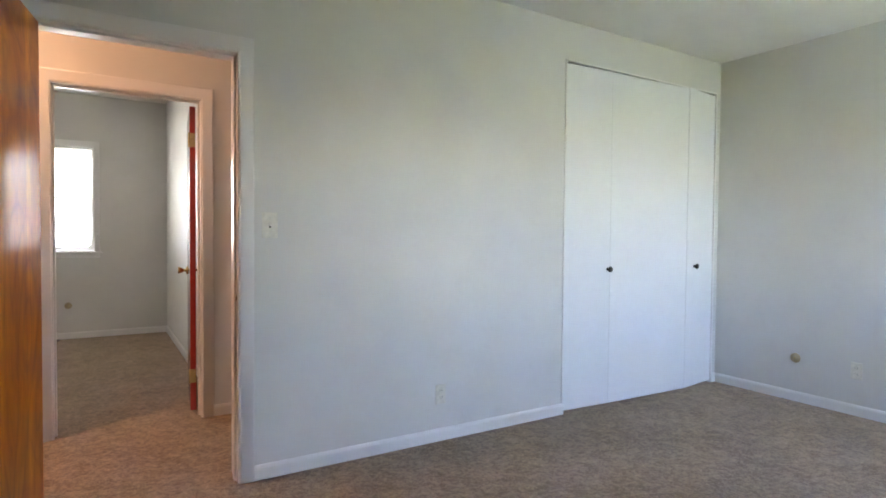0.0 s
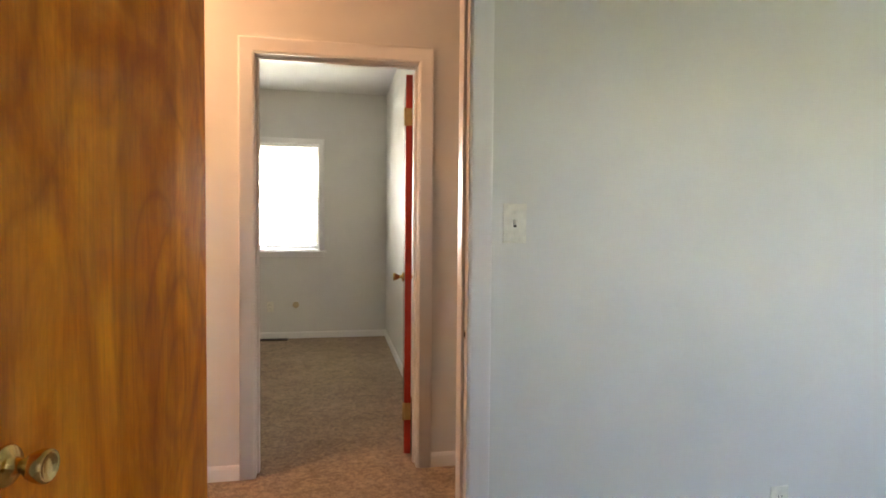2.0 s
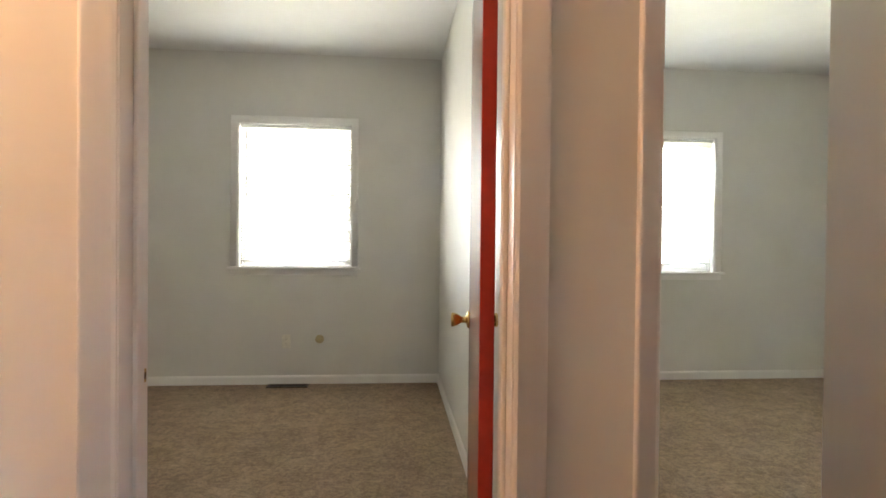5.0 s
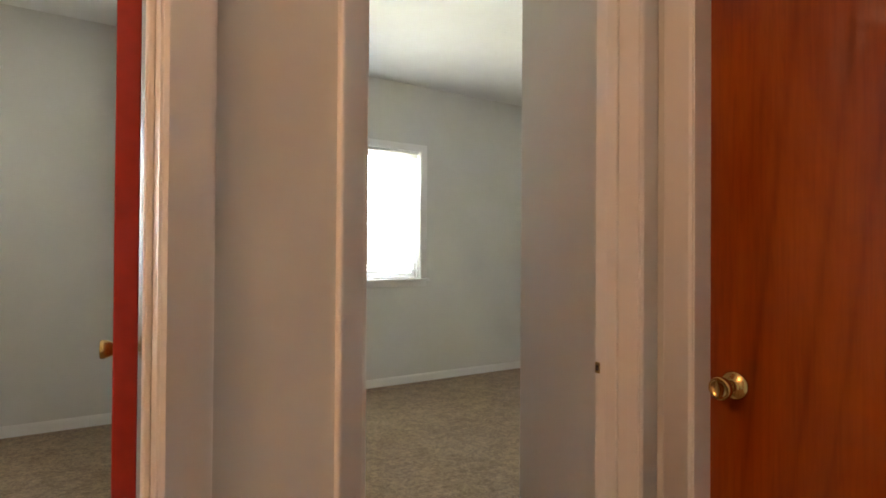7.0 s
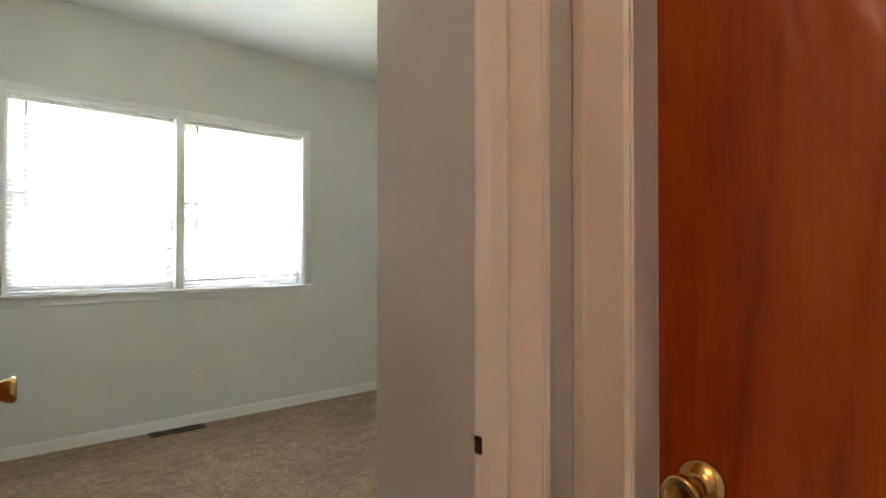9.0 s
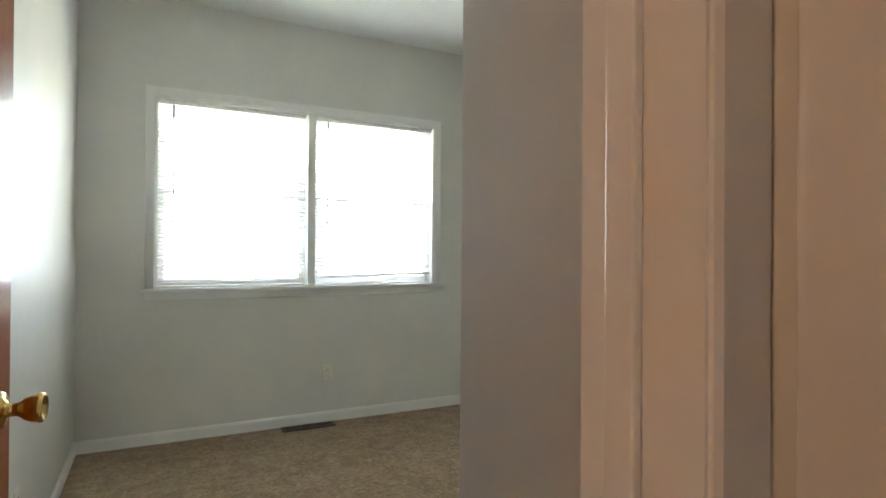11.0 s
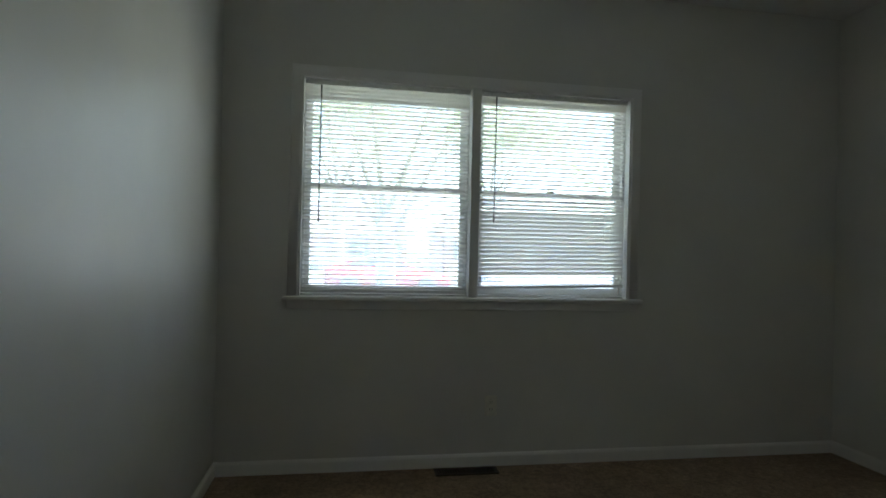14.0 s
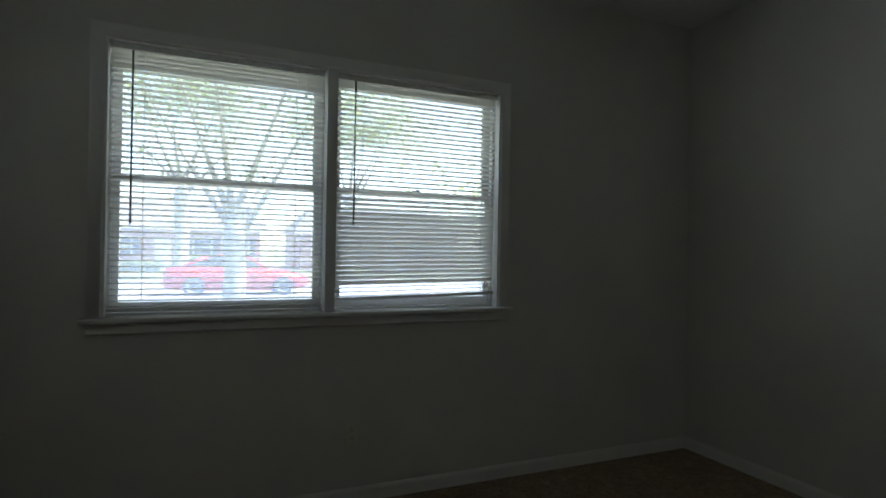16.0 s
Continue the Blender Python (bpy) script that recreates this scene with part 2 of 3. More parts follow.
M_ROOF = mat("roof_shingle", mottled((0.09, 0.085, 0.08), (0.16, 0.15, 0.14), 12.0, 0.95))
M_SIDING = mat("white_siding", paint((0.75, 0.75, 0.72), 0.6))
M_SHUTTER = mat("dark_shutter", plain((0.03, 0.04, 0.05), 0.5))
M_CARRED = mat("red_car_paint", plain((0.48, 0.02, 0.025), 0.22))
M_TYRE = mat("tyre_rubber", plain((0.02, 0.02, 0.02), 0.8))
M_RIM = mat("alloy_rim", plain((0.62, 0.62, 0.63), 0.3, 0.9))
M_CARGLASS = mat("car_glass", plain((0.03, 0.04, 0.045), 0.05))
M_LAMPGLASS = mat("headlamp_glass", plain((0.7, 0.7, 0.7), 0.1))


def dome_build(nt, bsdf):
    bsdf.inputs["Base Color"].default_value = (0.85, 0.82, 0.75, 1)
    bsdf.inputs["Emission Color"].default_value = (1.0, 0.70, 0.40, 1)
    bsdf.inputs["Emission Strength"].default_value = 0.25


M_DOME = mat("lit_glass_dome", dome_build)


# ---------- mesh helpers ----------
def add_box(bm, x0, x1, y0, y1, z0, z1, mi=0):
    vs = [bm.verts.new(p) for p in ((x0, y0, z0), (x1, y0, z0), (x1, y1, z0), (x0, y1, z0), (x0, y0, z1), (x1, y0, z1), (x1, y1, z1), (x0, y1, z1))]
    for f in ((3, 2, 1, 0), (4, 5, 6, 7), (0, 1, 5, 4), (1, 2, 6, 5), (2, 3, 7, 6), (3, 0, 4, 7)):
        face = bm.faces.new([vs[i] for i in f])
        face.material_index = mi
    return vs


def box(x0, x1, y0, y1, z0, z1, bev=0.0, seg=2):
    bm = bmesh.new()
    add_box(bm, x0, x1, y0, y1, z0, z1)
    if bev:
        bmesh.ops.bevel(bm, geom=bm.edges[:], offset=bev, segments=seg, affect="EDGES", profile=0.5)
    return bm


def boxes(items):
    bm = bmesh.new()
    for b in items:
        add_box(bm, *b)
    return bm


def lathe(profile, steps=24, axis="z"):
    """A turned body from (radius, height) pairs."""
    bm = bmesh.new()
    rings = []
    for r, h in profile:
        ring = []
        for i in range(steps):
            a = 2 * math.pi * i / steps
            c, s = r * math.cos(a), r * math.sin(a)
            p = {"z": (c, s, h), "x": (h, c, s), "y": (s, h, c)}[axis]
            ring.append(bm.verts.new(p))
        rings.append(ring)
    for a, b in zip(rings, rings[1:]):
        for i in range(steps):
            bm.faces.new((a[i], a[(i + 1) % steps], b[(i + 1) % steps], b[i]))
    for ring, flip in ((rings[0], True), (rings[-1], False)):
        bm.faces.new(ring[::-1] if flip else ring)
    for f in bm.faces:
        f.smooth = len(f.verts) == 4
    return bm


def tube(points, radii, steps=8):
    """A tapered round limb through the points."""
    bm = bmesh.new()
    rings = []
    pts = [Vector(p) for p in points]
    for i, p in enumerate(pts):
        d = (pts[min(i + 1, len(pts) - 1)] - pts[max(i - 1, 0)]).normalized()
        side = d.cross(Vector((0.3, 1, 0.1))).normalized()
        up = side.cross(d)
        rings.append([bm.verts.new(p + radii[i] * (side * math.cos(2 * math.pi * k / steps) + up * math.sin(2 * math.pi * k / steps))) for k in range(steps)])
    for a, b in zip(rings, rings[1:]):
        for i in range(steps):
            bm.faces.new((a[i], b[i], b[(i + 1) % steps], a[(i + 1) % steps])).smooth = True
    bm.faces.new(rings[0])
    bm.faces.new(rings[-1][::-1])
    bmesh.ops.recalc_face_normals(bm, faces=bm.faces[:])
    return bm


def merge(*bms):
    out = bmesh.new()
    for b in bms:
        me = bpy.data.meshes.new("joined")
        b.to_mesh(me)
        b.free()
        out.from_mesh(me)
        bpy.data.meshes.remove(me)
    return out


def turned(bm, m):
    bmesh.ops.transform(bm, matrix=m, verts=bm.verts)
    return bm


def part(name, bm, material, parent=None, label="", place=None):
    me = bpy.data.meshes.new(name)
    bm.to_mesh(me)
    bm.free()
    for m in (material if isinstance(material, (list, tuple)) else (material,)):
        me.materials.append(m)
    ob = new(name, me)
    if parent is not None:
        ob.parent = parent
    if place is not None:
        ob.matrix_basis = place
    if label:
        ob["label"] = label
    return ob


def thing(name, m, label, category, group="", kind=""):
    ob = new(name)
    ob.empty_display_size = 0.1
    ob.matrix_basis = m
    return tagged(ob, label, category, group, kind)


def structure(name, bm, material, label, category):
    return tagged(part(name, bm, material), label, category, kind="structure")


# ---------- plan ----------
H = 2.70
A_Y = -0.03            # bedroom A's face of the hall wall
HALL0, HALL1 = 0.12, 1.088
FAR = 1.215          # bedrooms' face of the far hall wall
WIN = 4.64           # inside of the street wall
OUT = 4.84
A_L, A_R, A_BACK = -1.1, 4.55, -3.65
B_L, B_R = -2.6, 0.915
C_L, C_R = 1.055, 4.72
END = 1.866
HALL_L = -3.2
NOOK = 1.623         # closet's face in bedroom C
NOOKX = 1.906
TOP = 2.045          # door openings' height
DA = (-0.048, 0.775)
DB = (-0.02, 0.778)
DC = (1.085, 1.815)
DE = (0.265, 0.982)
CL = (2.85, 4.49)
CLTOP = 2.345
WB = (-0.735, 0.185)
WC = (1.455, 3.335)
WZ = (0.935, 2.112)
AW = (2.65, 4.45)
BUP = 0.025         # bedroom B's window sits a little higher


def wall_x(x0, x1, y0, y1, holes, top=H):
    """A wall along x with holes (x0, x1, z0, z1)."""
    items, x = [], x0
    for a, b, z0, z1 in sorted(holes):
        items.append((x, a, y0, y1, 0, top))
        if z0 > 0:
            items.append((a, b, y0, y1, 0, z0))
        items.append((a, b, y0, y1, z1, top))
        x = b
    items.append((x, x1, y0, y1, 0, top))
    return boxes(items)


floor = structure("floor", box(HALL_L - 0.12, 4.84, A_BACK - 0.2, OUT - 0.02, -0.12, 0.0), M_CARPET, "brown beige cut-pile carpet over the whole floor", "carpet")
structure("ceiling", box(HALL_L - 0.12, 4.84, A_BACK - 0.2, OUT, H, H + 0.1), M_CEIL, "flat white painted ceiling", "ceiling")
structure("ceiling_bedroom_a", box(A_L, A_R, A_BACK, A_Y, 2.605, H - 0.004), M_CEIL, "flat white painted bedroom ceiling", "ceiling")
# Unseen slab added with wide eaves to keep direct sun out of the windows.
structure("roof", box(HALL_L - 0.8, 5.5, A_BACK - 0.75, OUT + 0.35, H + 0.104, H + 0.3), M_ROOF, "unseen shingled roof slab, eaves added to shade the windows", "roof")
structure("wall_hall_south", wall_x(HALL_L, 4.67, A_Y, HALL0, [(*DA, 0, TOP), (*CL, 0, CLTOP)]), M_WALL, "pale grey-green painted bedroom wall with door and closet", "wall")
structure("wall_hall_north", wall_x(HALL_L, END + 0.12, HALL1, FAR, [(*DB, 0, TOP), (*DC, 0, TOP)]), M_WALL, "pale painted hall wall with two doorways", "wall")
structure("wall_hall_east", boxes([(END, END + 0.12, HALL0, DE[0], 0, H), (END, END + 0.12, DE[1], HALL1, 0, H), (END, END + 0.12, DE[0], DE[1], TOP, H)]), M_WALL, "pale painted wall at the end of the hall", "wall")
structure("wall_hall_west", box(HALL_L - 0.12, HALL_L, A_Y, FAR, 0, H), M_WALL, "plain painted wall closing the hall", "wall")
structure("wall_partition", box(B_R, C_L, FAR, WIN, 0, H), M_WALL, "pale painted partition between two bedrooms", "wall")
structure("wall_street", wall_x(B_L - 0.12, C_R + 0.12, WIN, OUT, [(*WB, WZ[0] + BUP, WZ[1] + BUP), (*WC, *WZ)]), M_WALL, "pale grey painted wall with two bedroom windows", "wall")
structure("wall_bedroom_c_closet", boxes([(NOOKX, NOOKX + 0.11, FAR, NOOK, 0, H), (NOOKX + 0.11, C_R, NOOK - 0.11, NOOK, 0, H)]), M_WALL, "pale painted closet wall beside the bedroom doorway", "wall")
structure("wall_bedroom_c_east", box(C_R, C_R + 0.12, 0.8, WIN, 0, H), M_WALL, "pale painted bedroom side wall", "wall")
structure("wall_bedroom_b_west", box(B_L - 0.12, B_L, FAR, WIN, 0, H), M_WALL, "pale painted bedroom side wall", "wall")
structure("wall_bedroom_a_east", box(A_R, A_R + 0.12, A_BACK, A_Y, 0, H), M_WALL, "pale painted bedroom side wall with outlet", "wall")
structure("wall_bedroom_a_west", box(A_L - 0.12, A_L, A_BACK, A_Y, 0, H), M_WALL, "pale painted bedroom side wall", "wall")
structure("wall_bedroom_a_south", wall_x(A_L - 0.12, A_R + 0.12, A_BACK - 0.18, A_BACK, [(*AW, *WZ)]), M_WALL, "pale painted outside wall with a window", "wall")
structure("wall_closet_back", boxes([(CL[0] - 0.2, 4.67, 0.72, 0.80, 0, H), (CL[0] - 0.28, CL[0] - 0.2, HALL0, 0.80, 0, H), (4.67, 4.75, HALL0, 0.8, 0, H)]), M_WALL, "plain wall inside the closet", "wall")


# ---------- baseboards ----------
def skirting(name, p0, p1, side):
    """A baseboard from p0 to p1 along a wall; side is the way it faces."""
    (x0, y0), (x1, y1) = p0, p1
    d = Vector((x1 - x0, y1 - y0, 0))
    n = Vector((*side, 0))
    bm = bmesh.new()
    prof = ((0, 0), (0.013, 0), (0.013, 0.056), (0.009, 0.066), (0.004, 0.072), (0, 0.072))
    ends = []
    for s in (0, 1):
        o = Vector((x0, y0, 0)) + d * s
        ends.append([bm.verts.new(o + n * u + Vector((0, 0, v))) for u, v in prof])
    k = len(prof)
    for i in range(k):
        bm.faces.new((ends[0][i], ends[0][(i + 1) % k], ends[1][(i + 1) % k], ends[1][i]))
    bm.faces.new(ends[0][::-1])
    bm.faces.new(ends[1])
    bmesh.ops.recalc_face_normals(bm, faces=bm.faces[:])
    return structure(name, bm, M_TRIM, "white painted wooden baseboard along the carpet", "baseboard")


CW = 0.066           # casing width
for p0, p1, side in (
    ((DA[1] + CW, A_Y), (CL[0], A_Y), (0, -1)), ((A_L, A_Y), (DA[0] - CW, A_Y), (0, -1)), ((CL[1], A_Y), (A_R, A_Y), (0, -1)),
    ((A_R, A_BACK), (A_R, A_Y - 0.013), (-1, 0)), ((A_L, A_BACK), (A_L, A_Y - 0.013), (1, 0)), ((A_L, A_BACK), (A_R, A_BACK), (0, 1)),
    ((HALL_L, HALL1), (DB[0] - CW, HALL1), (0, -1)), ((DB[1] + CW, HALL1), (DC[0] - CW, HALL1), (0, -1)),
    ((HALL_L, HALL0), (DA[0] - CW, HALL0), (0, 1)), ((DA[1] + CW, HALL0), (END, HALL0), (0, 1)),
    ((B_L, WIN), (B_R, WIN), (0, -1)), ((B_R, FAR), (B_R, WIN - 0.013), (-1, 0)), ((B_L, FAR), (B_L, WIN - 0.013), (1, 0)),
    ((C_L, WIN), (C_R, WIN), (0, -1)), ((C_L, FAR), (C_L, WIN - 0.013), (1, 0)), ((C_R, NOOK), (C_R, WIN - 0.013), (-1, 0)),
    ((NOOKX, NOOK), (C_R, NOOK), (0, 1)),
):
    skirting("baseboard", p0, p1, side)


# ---------- door frames ----------
def casing(bm, x0, x1, top, w=CW):
    """A mitred moulding round an opening in the xz plane, proud towards -y."""
    prof = ((-0.003, 0), (-0.003, -0.006), (0.004, -0.009), (w * 0.3, -0.0105), (w * 0.6, -0.0135), (w * 0.85, -0.0165), (w * 0.94, -0.0165), (w * 0.985, -0.0145), (w, -0.010), (w, 0))
    rings = []
    for cx, cz, ox, oz in ((x0, 0, -1, 0), (x0, top, -1, 1), (x1, top, 1, 1), (x1, 0, 1, 0)):
        rings.append([bm.verts.new((cx + ox * u, v, cz + oz * u)) for u, v in prof])
    k = len(prof)
    for a, b in zip(rings, rings[1:]):
        for i in range(k):
            bm.faces.new((a[i], a[(i + 1) % k], b[(i + 1) % k], b[i])).smooth = 2 <= i <= 7
    bm.faces.new(rings[0])
    bm.faces.new(rings[-1][::-1])
    bmesh.ops.recalc_face_normals(bm, faces=bm.faces[:])
    return bm


def door_frame(name, m, width, depth, stop_y, strike, label, back_w=CW, front_w=CW):
    """Frame of an opening 0..width in x, wall from y=0 (near) to y=depth. strike: (side, y, z)."""
    t = thing(name, m, label, "door frame", kind="structure")
    j = 0.019
    part("jamb", box(-0.001, j - 0.012, -0.002, depth + 0.002, 0, TOP - 0.004), M_TRIM, t)
    part("jamb", box(width - j + 0.012, width + 0.001, -0.002, depth + 0.002, 0, TOP - 0.004), M_TRIM, t)
    part("head", box(0, width, -0.002, depth + 0.002, TOP - 0.008, TOP), M_TRIM, t)
    s = 0.017
    part("stop", box(0.007, 0.007 + 0.011, stop_y - s, stop_y + s, 0, TOP - 0.009, 0.003), M_TRIM, t)
    part("stop", box(width - 0.018, width - 0.007, stop_y - s, stop_y + s, 0, TOP - 0.009, 0.003), M_TRIM, t)
    part("stop", box(0.018, width - 0.018, stop_y - s, stop_y + s, TOP - 0.02, TOP - 0.009, 0.003), M_TRIM, t)
    part("casing", turned(casing(bmesh.new(), 0.0, width, TOP, front_w), Matrix.Translation((0, 0, 0))), M_TRIM, t)
    part("casing", turned(casing(bmesh.new(), 0.0, width, TOP, back_w), Matrix.Translation((width, depth, 0)) @ Matrix.Rotation(math.pi, 4, "Z")), M_TRIM, t)
    if strike:
        sx, sy, sz = strike
        x = 0.009 if sx == 0 else width - 0.009
        dx = 0.0015 if sx == 0 else -0.0015
        plate = part("strike_plate", box(min(x, x - dx * 2), max(x, x + dx), sy - 0.008, sy + 0.008, sz - 0.014, sz + 0.014), M_BRASS_OLD, t, "dull brass strike plate")
        part("latch_hole", box(x + dx * 1.2 - 0.001, x + dx * 1.2 + 0.001, sy - 0.004, sy + 0.004, sz - 0.007, sz + 0.007), M_STRIKE, plate)
    return t


door_frame("door_frame_a", pose(DA[0], A_Y, 0), DA[1] - DA[0], HALL0 - A_Y, 0.055, (1, 0.02, 0.885), "white painted door frame with brass strike plate")
door_frame("door_frame_b", pose(DB[0], HALL1, 0), DB[1] - DB[0], FAR - HALL1, 0.072, (0, FAR - HALL1 - 0.02, 0.885), "white painted bedroom door frame in the hall")
door_frame("door_frame_c", pose(DC[0], HALL1, 0), DC[1] - DC[0], FAR - HALL1, 0.072, (1, FAR - HALL1 - 0.006, 0.868), "white painted bedroom door frame at the hall's end", front_w=0.049)
door_frame("door_frame_e", pose(END, DE[1], 0, 0, 0, -90), DE[1] - DE[0], 0.12, 0.075, None, "white painted closet door frame at the hall's end")


# ---------- doors ----------
KNOB = ((0.0, 0.0), (0.031, 0.0), (0.032, 0.003), (0.029, 0.008), (0.018, 0.011), (0.012, 0.014), (0.011, 0.026), (0.013, 0.032), (0.019, 0.039), (0.0235, 0.049), (0.0255, 0.060), (0.0245, 0.065), (0.021, 0.067), (0.017, 0.063), (0.006, 0.061), (0.0, 0.061))


def door_leaf(name, m, width, wood_mat, label, knob_z, hinge=True, height=2.02, edge=None):
    """A flush door: hinge line at the origin, leaf along +x, faces at y=0 and y=-0.035."""
    t = thing(name, m, label, "door")
    bm = box(0.003, width, -0.035, 0, 0.012, height, 0.0015, 1)
    for f in bm.faces:
        f.material_index = 0 if abs(f.normal.y) > 0.9 else 1
    part("leaf", bm, (wood_mat, edge or M_EDGE), t)
    for s in (1, -1):
        k = lathe([(max(r, 0.0004), h) for r, h in KNOB], 28, "y")
        k = turned(k, Matrix.Translation((width - 0.060, 0 if s > 0 else -0.035, knob_z)) @ (Matrix() if s > 0 else Matrix.Rotation(math.pi, 4, "X")))
        bmesh.ops.recalc_face_normals(k, faces=k.faces[:])
        part("knob", k, M_BRASS, t, "polished brass tulip door knob")
    part("latch_plate", box(width - 0.0005, width + 0.0015, -0.030, -0.005, knob_z - 0.028, knob_z + 0.028), M_BRASS_OLD, t, "dull brass latch plate")
    if hinge:
        for z in (0.24, 1.80):
            h = part("hinge", boxes([(0.0005, 0.004, -0.034, -0.002, z - 0.045, z + 0.045)]), M_BRASS_OLD, t, "worn brass butt hinge")
            part("hinge_pin", turned(lathe([(0.006, -0.047), (0.006, 0.047)], 10), Matrix.Translation((0.0, 0.004, z))), M_BRASS_OLD, h)
    return t


# bedroom A: swung into the room
door_leaf("interior_door", pose(DA[0] + 0.026, A_Y - 0.014, 0, 0, 0, -99.3) @ Matrix.Translation((0.0, 0.035, 0)), 0.818, M_WOOD_A, "amber varnished birch flush door standing open", 0.86, False, edge=M_WOOD_E)
# bedroom B: swung in, seen on its red hinge edge
door_leaf("interior_door", pose(DB[1] - 0.018, FAR + 0.020, 0, 0, 0, 84.0) @ Matrix.Translation((0.0, 0.035, 0)), 0.77, M_WOOD_E, "varnished flush door standing open with red edges", 0.90)
# bedroom C: swung in against the side wall
door_leaf("interior_door", pose(DC[0] + 0.040, FAR + 0.052, 0, 0, 0, 84.7), 0.785, M_WOOD_C, "glossy dark amber varnished flush door standing open", 0.90, edge=M_WOOD_C)
# end of the hall: shut
door_leaf("interior_door", pose(END + 0.052, DE[0] + 0.010, 0, 0, 0, 90), 0.695, M_WOOD_E, "red-brown varnished flush closet door, shut", 0.868, False)


# ---------- closet bifold doors ----------
def closet():
    t = thing("closet_door", pose(CL[0], A_Y + 0.035, 0), "white painted folding closet doors with dark knobs, shut", "closet door")
    w = CL[1] - CL[0]
    n = 4
    pw = (w - 0.012) / n
    bends = (0.0, -0.028, -0.042, -0.056, 0.0)
    for i in range(n):
        a = Vector((0.006 + pw * i, bends[i], 0))
        b = Vector((0.006 + pw * (i + 1), bends[i + 1], 0))
        bm = box(0.0002 if i == 1 else -0.0004, (b - a).length - (0.0002 if i == 0 else -0.0004), -0.03, 0, 0.018, CLTOP - 0.012 - 0.004 * (i == 1) - 0.006 * (i == 2))
        m = Matrix.Translation(a) @ Matrix.Rotation(math.atan2(b.y - a.y, b.x - a.x), 4, "Z")
        p = part("panel", turned(bm, m), M_CLOSET, t)
        if i in (0, 3):
            x = 0.39 if i == 0 else 1.345
            k = lathe([(0.0005, 0), (0.012, 0), (0.010, 0.008), (0.009, 0.014), (0.019, 0.022), (0.021, 0.028), (0.017, 0.034), (0.0005, 0.036)], 20, "y")
            y = -0.03 + bends[i] + (bends[i + 1] - bends[i]) * (x - a.x) / pw
            k = turned(k, Matrix.Translation((x, y, 0.962)) @ Matrix.Rotation(math.pi, 4, "X"))
            bmesh.ops.recalc_face_normals(k, faces=k.faces[:])
            part("knob", k, M_DARK, p, "dark bronze closet knob")
    part("track", box(0.004, w - 0.004, -0.02, 0.015, CLTOP - 0.010, CLTOP - 0.001), M_HOLE, t, "dark steel overhead track")
    f = thing("closet_frame", pose(CL[0], A_Y, 0), "thin white painted frame round the closet opening", "trim", kind="structure")
    part("jamb", box(-0.012, 0.002, -0.006, 0.10, 0, CLTOP + 0.012), M_TRIM, f)
    part("jamb", box(w - 0.002, w + 0.012, -0.006, 0.10, 0, CLTOP + 0.012), M_TRIM, f)
    part("head", box(0.002, w - 0.002, -0.006, 0.10, CLTOP, CLTOP + 0.012), M_TRIM, f)


closet()


# ---------- windows ----------
def sash(t, name, x0, x1, z0, z1, y, rail_top, rail_bot, lock=False):
    s = part(name, boxes([(x0, x0 + 0.042, y, y + 0.032, z0, z1), (x1 - 0.042, x1, y, y + 0.032, z0, z1),
                          (x0 + 0.042, x1 - 0.042, y, y + 0.032, z1 - rail_top, z1), (x0 + 0.042, x1 - 0.042, y, y + 0.032, z0, z0 + rail_bot)]), M_TRIM, t)
    pane = part("pane", box(x0 + 0.042, x1 - 0.042, y + 0.014, y + 0.018, z0 + rail_bot, z1 - rail_top), M_GLASS, s, "clear window glass")
    pane.visible_shadow = False
    if lock:
        xc = (x0 + x1) / 2
        part("sash_lock", merge(box(xc - 0.024, xc + 0.024, y + 0.002, y + 0.018, z1, z1 + 0.005, 0.001), box(xc - 0.004, xc + 0.018, y + 0.005, y + 0.012, z1 + 0.005, z1 + 0.011, 0.001)), M_DARK, s, "dark metal sash lock")


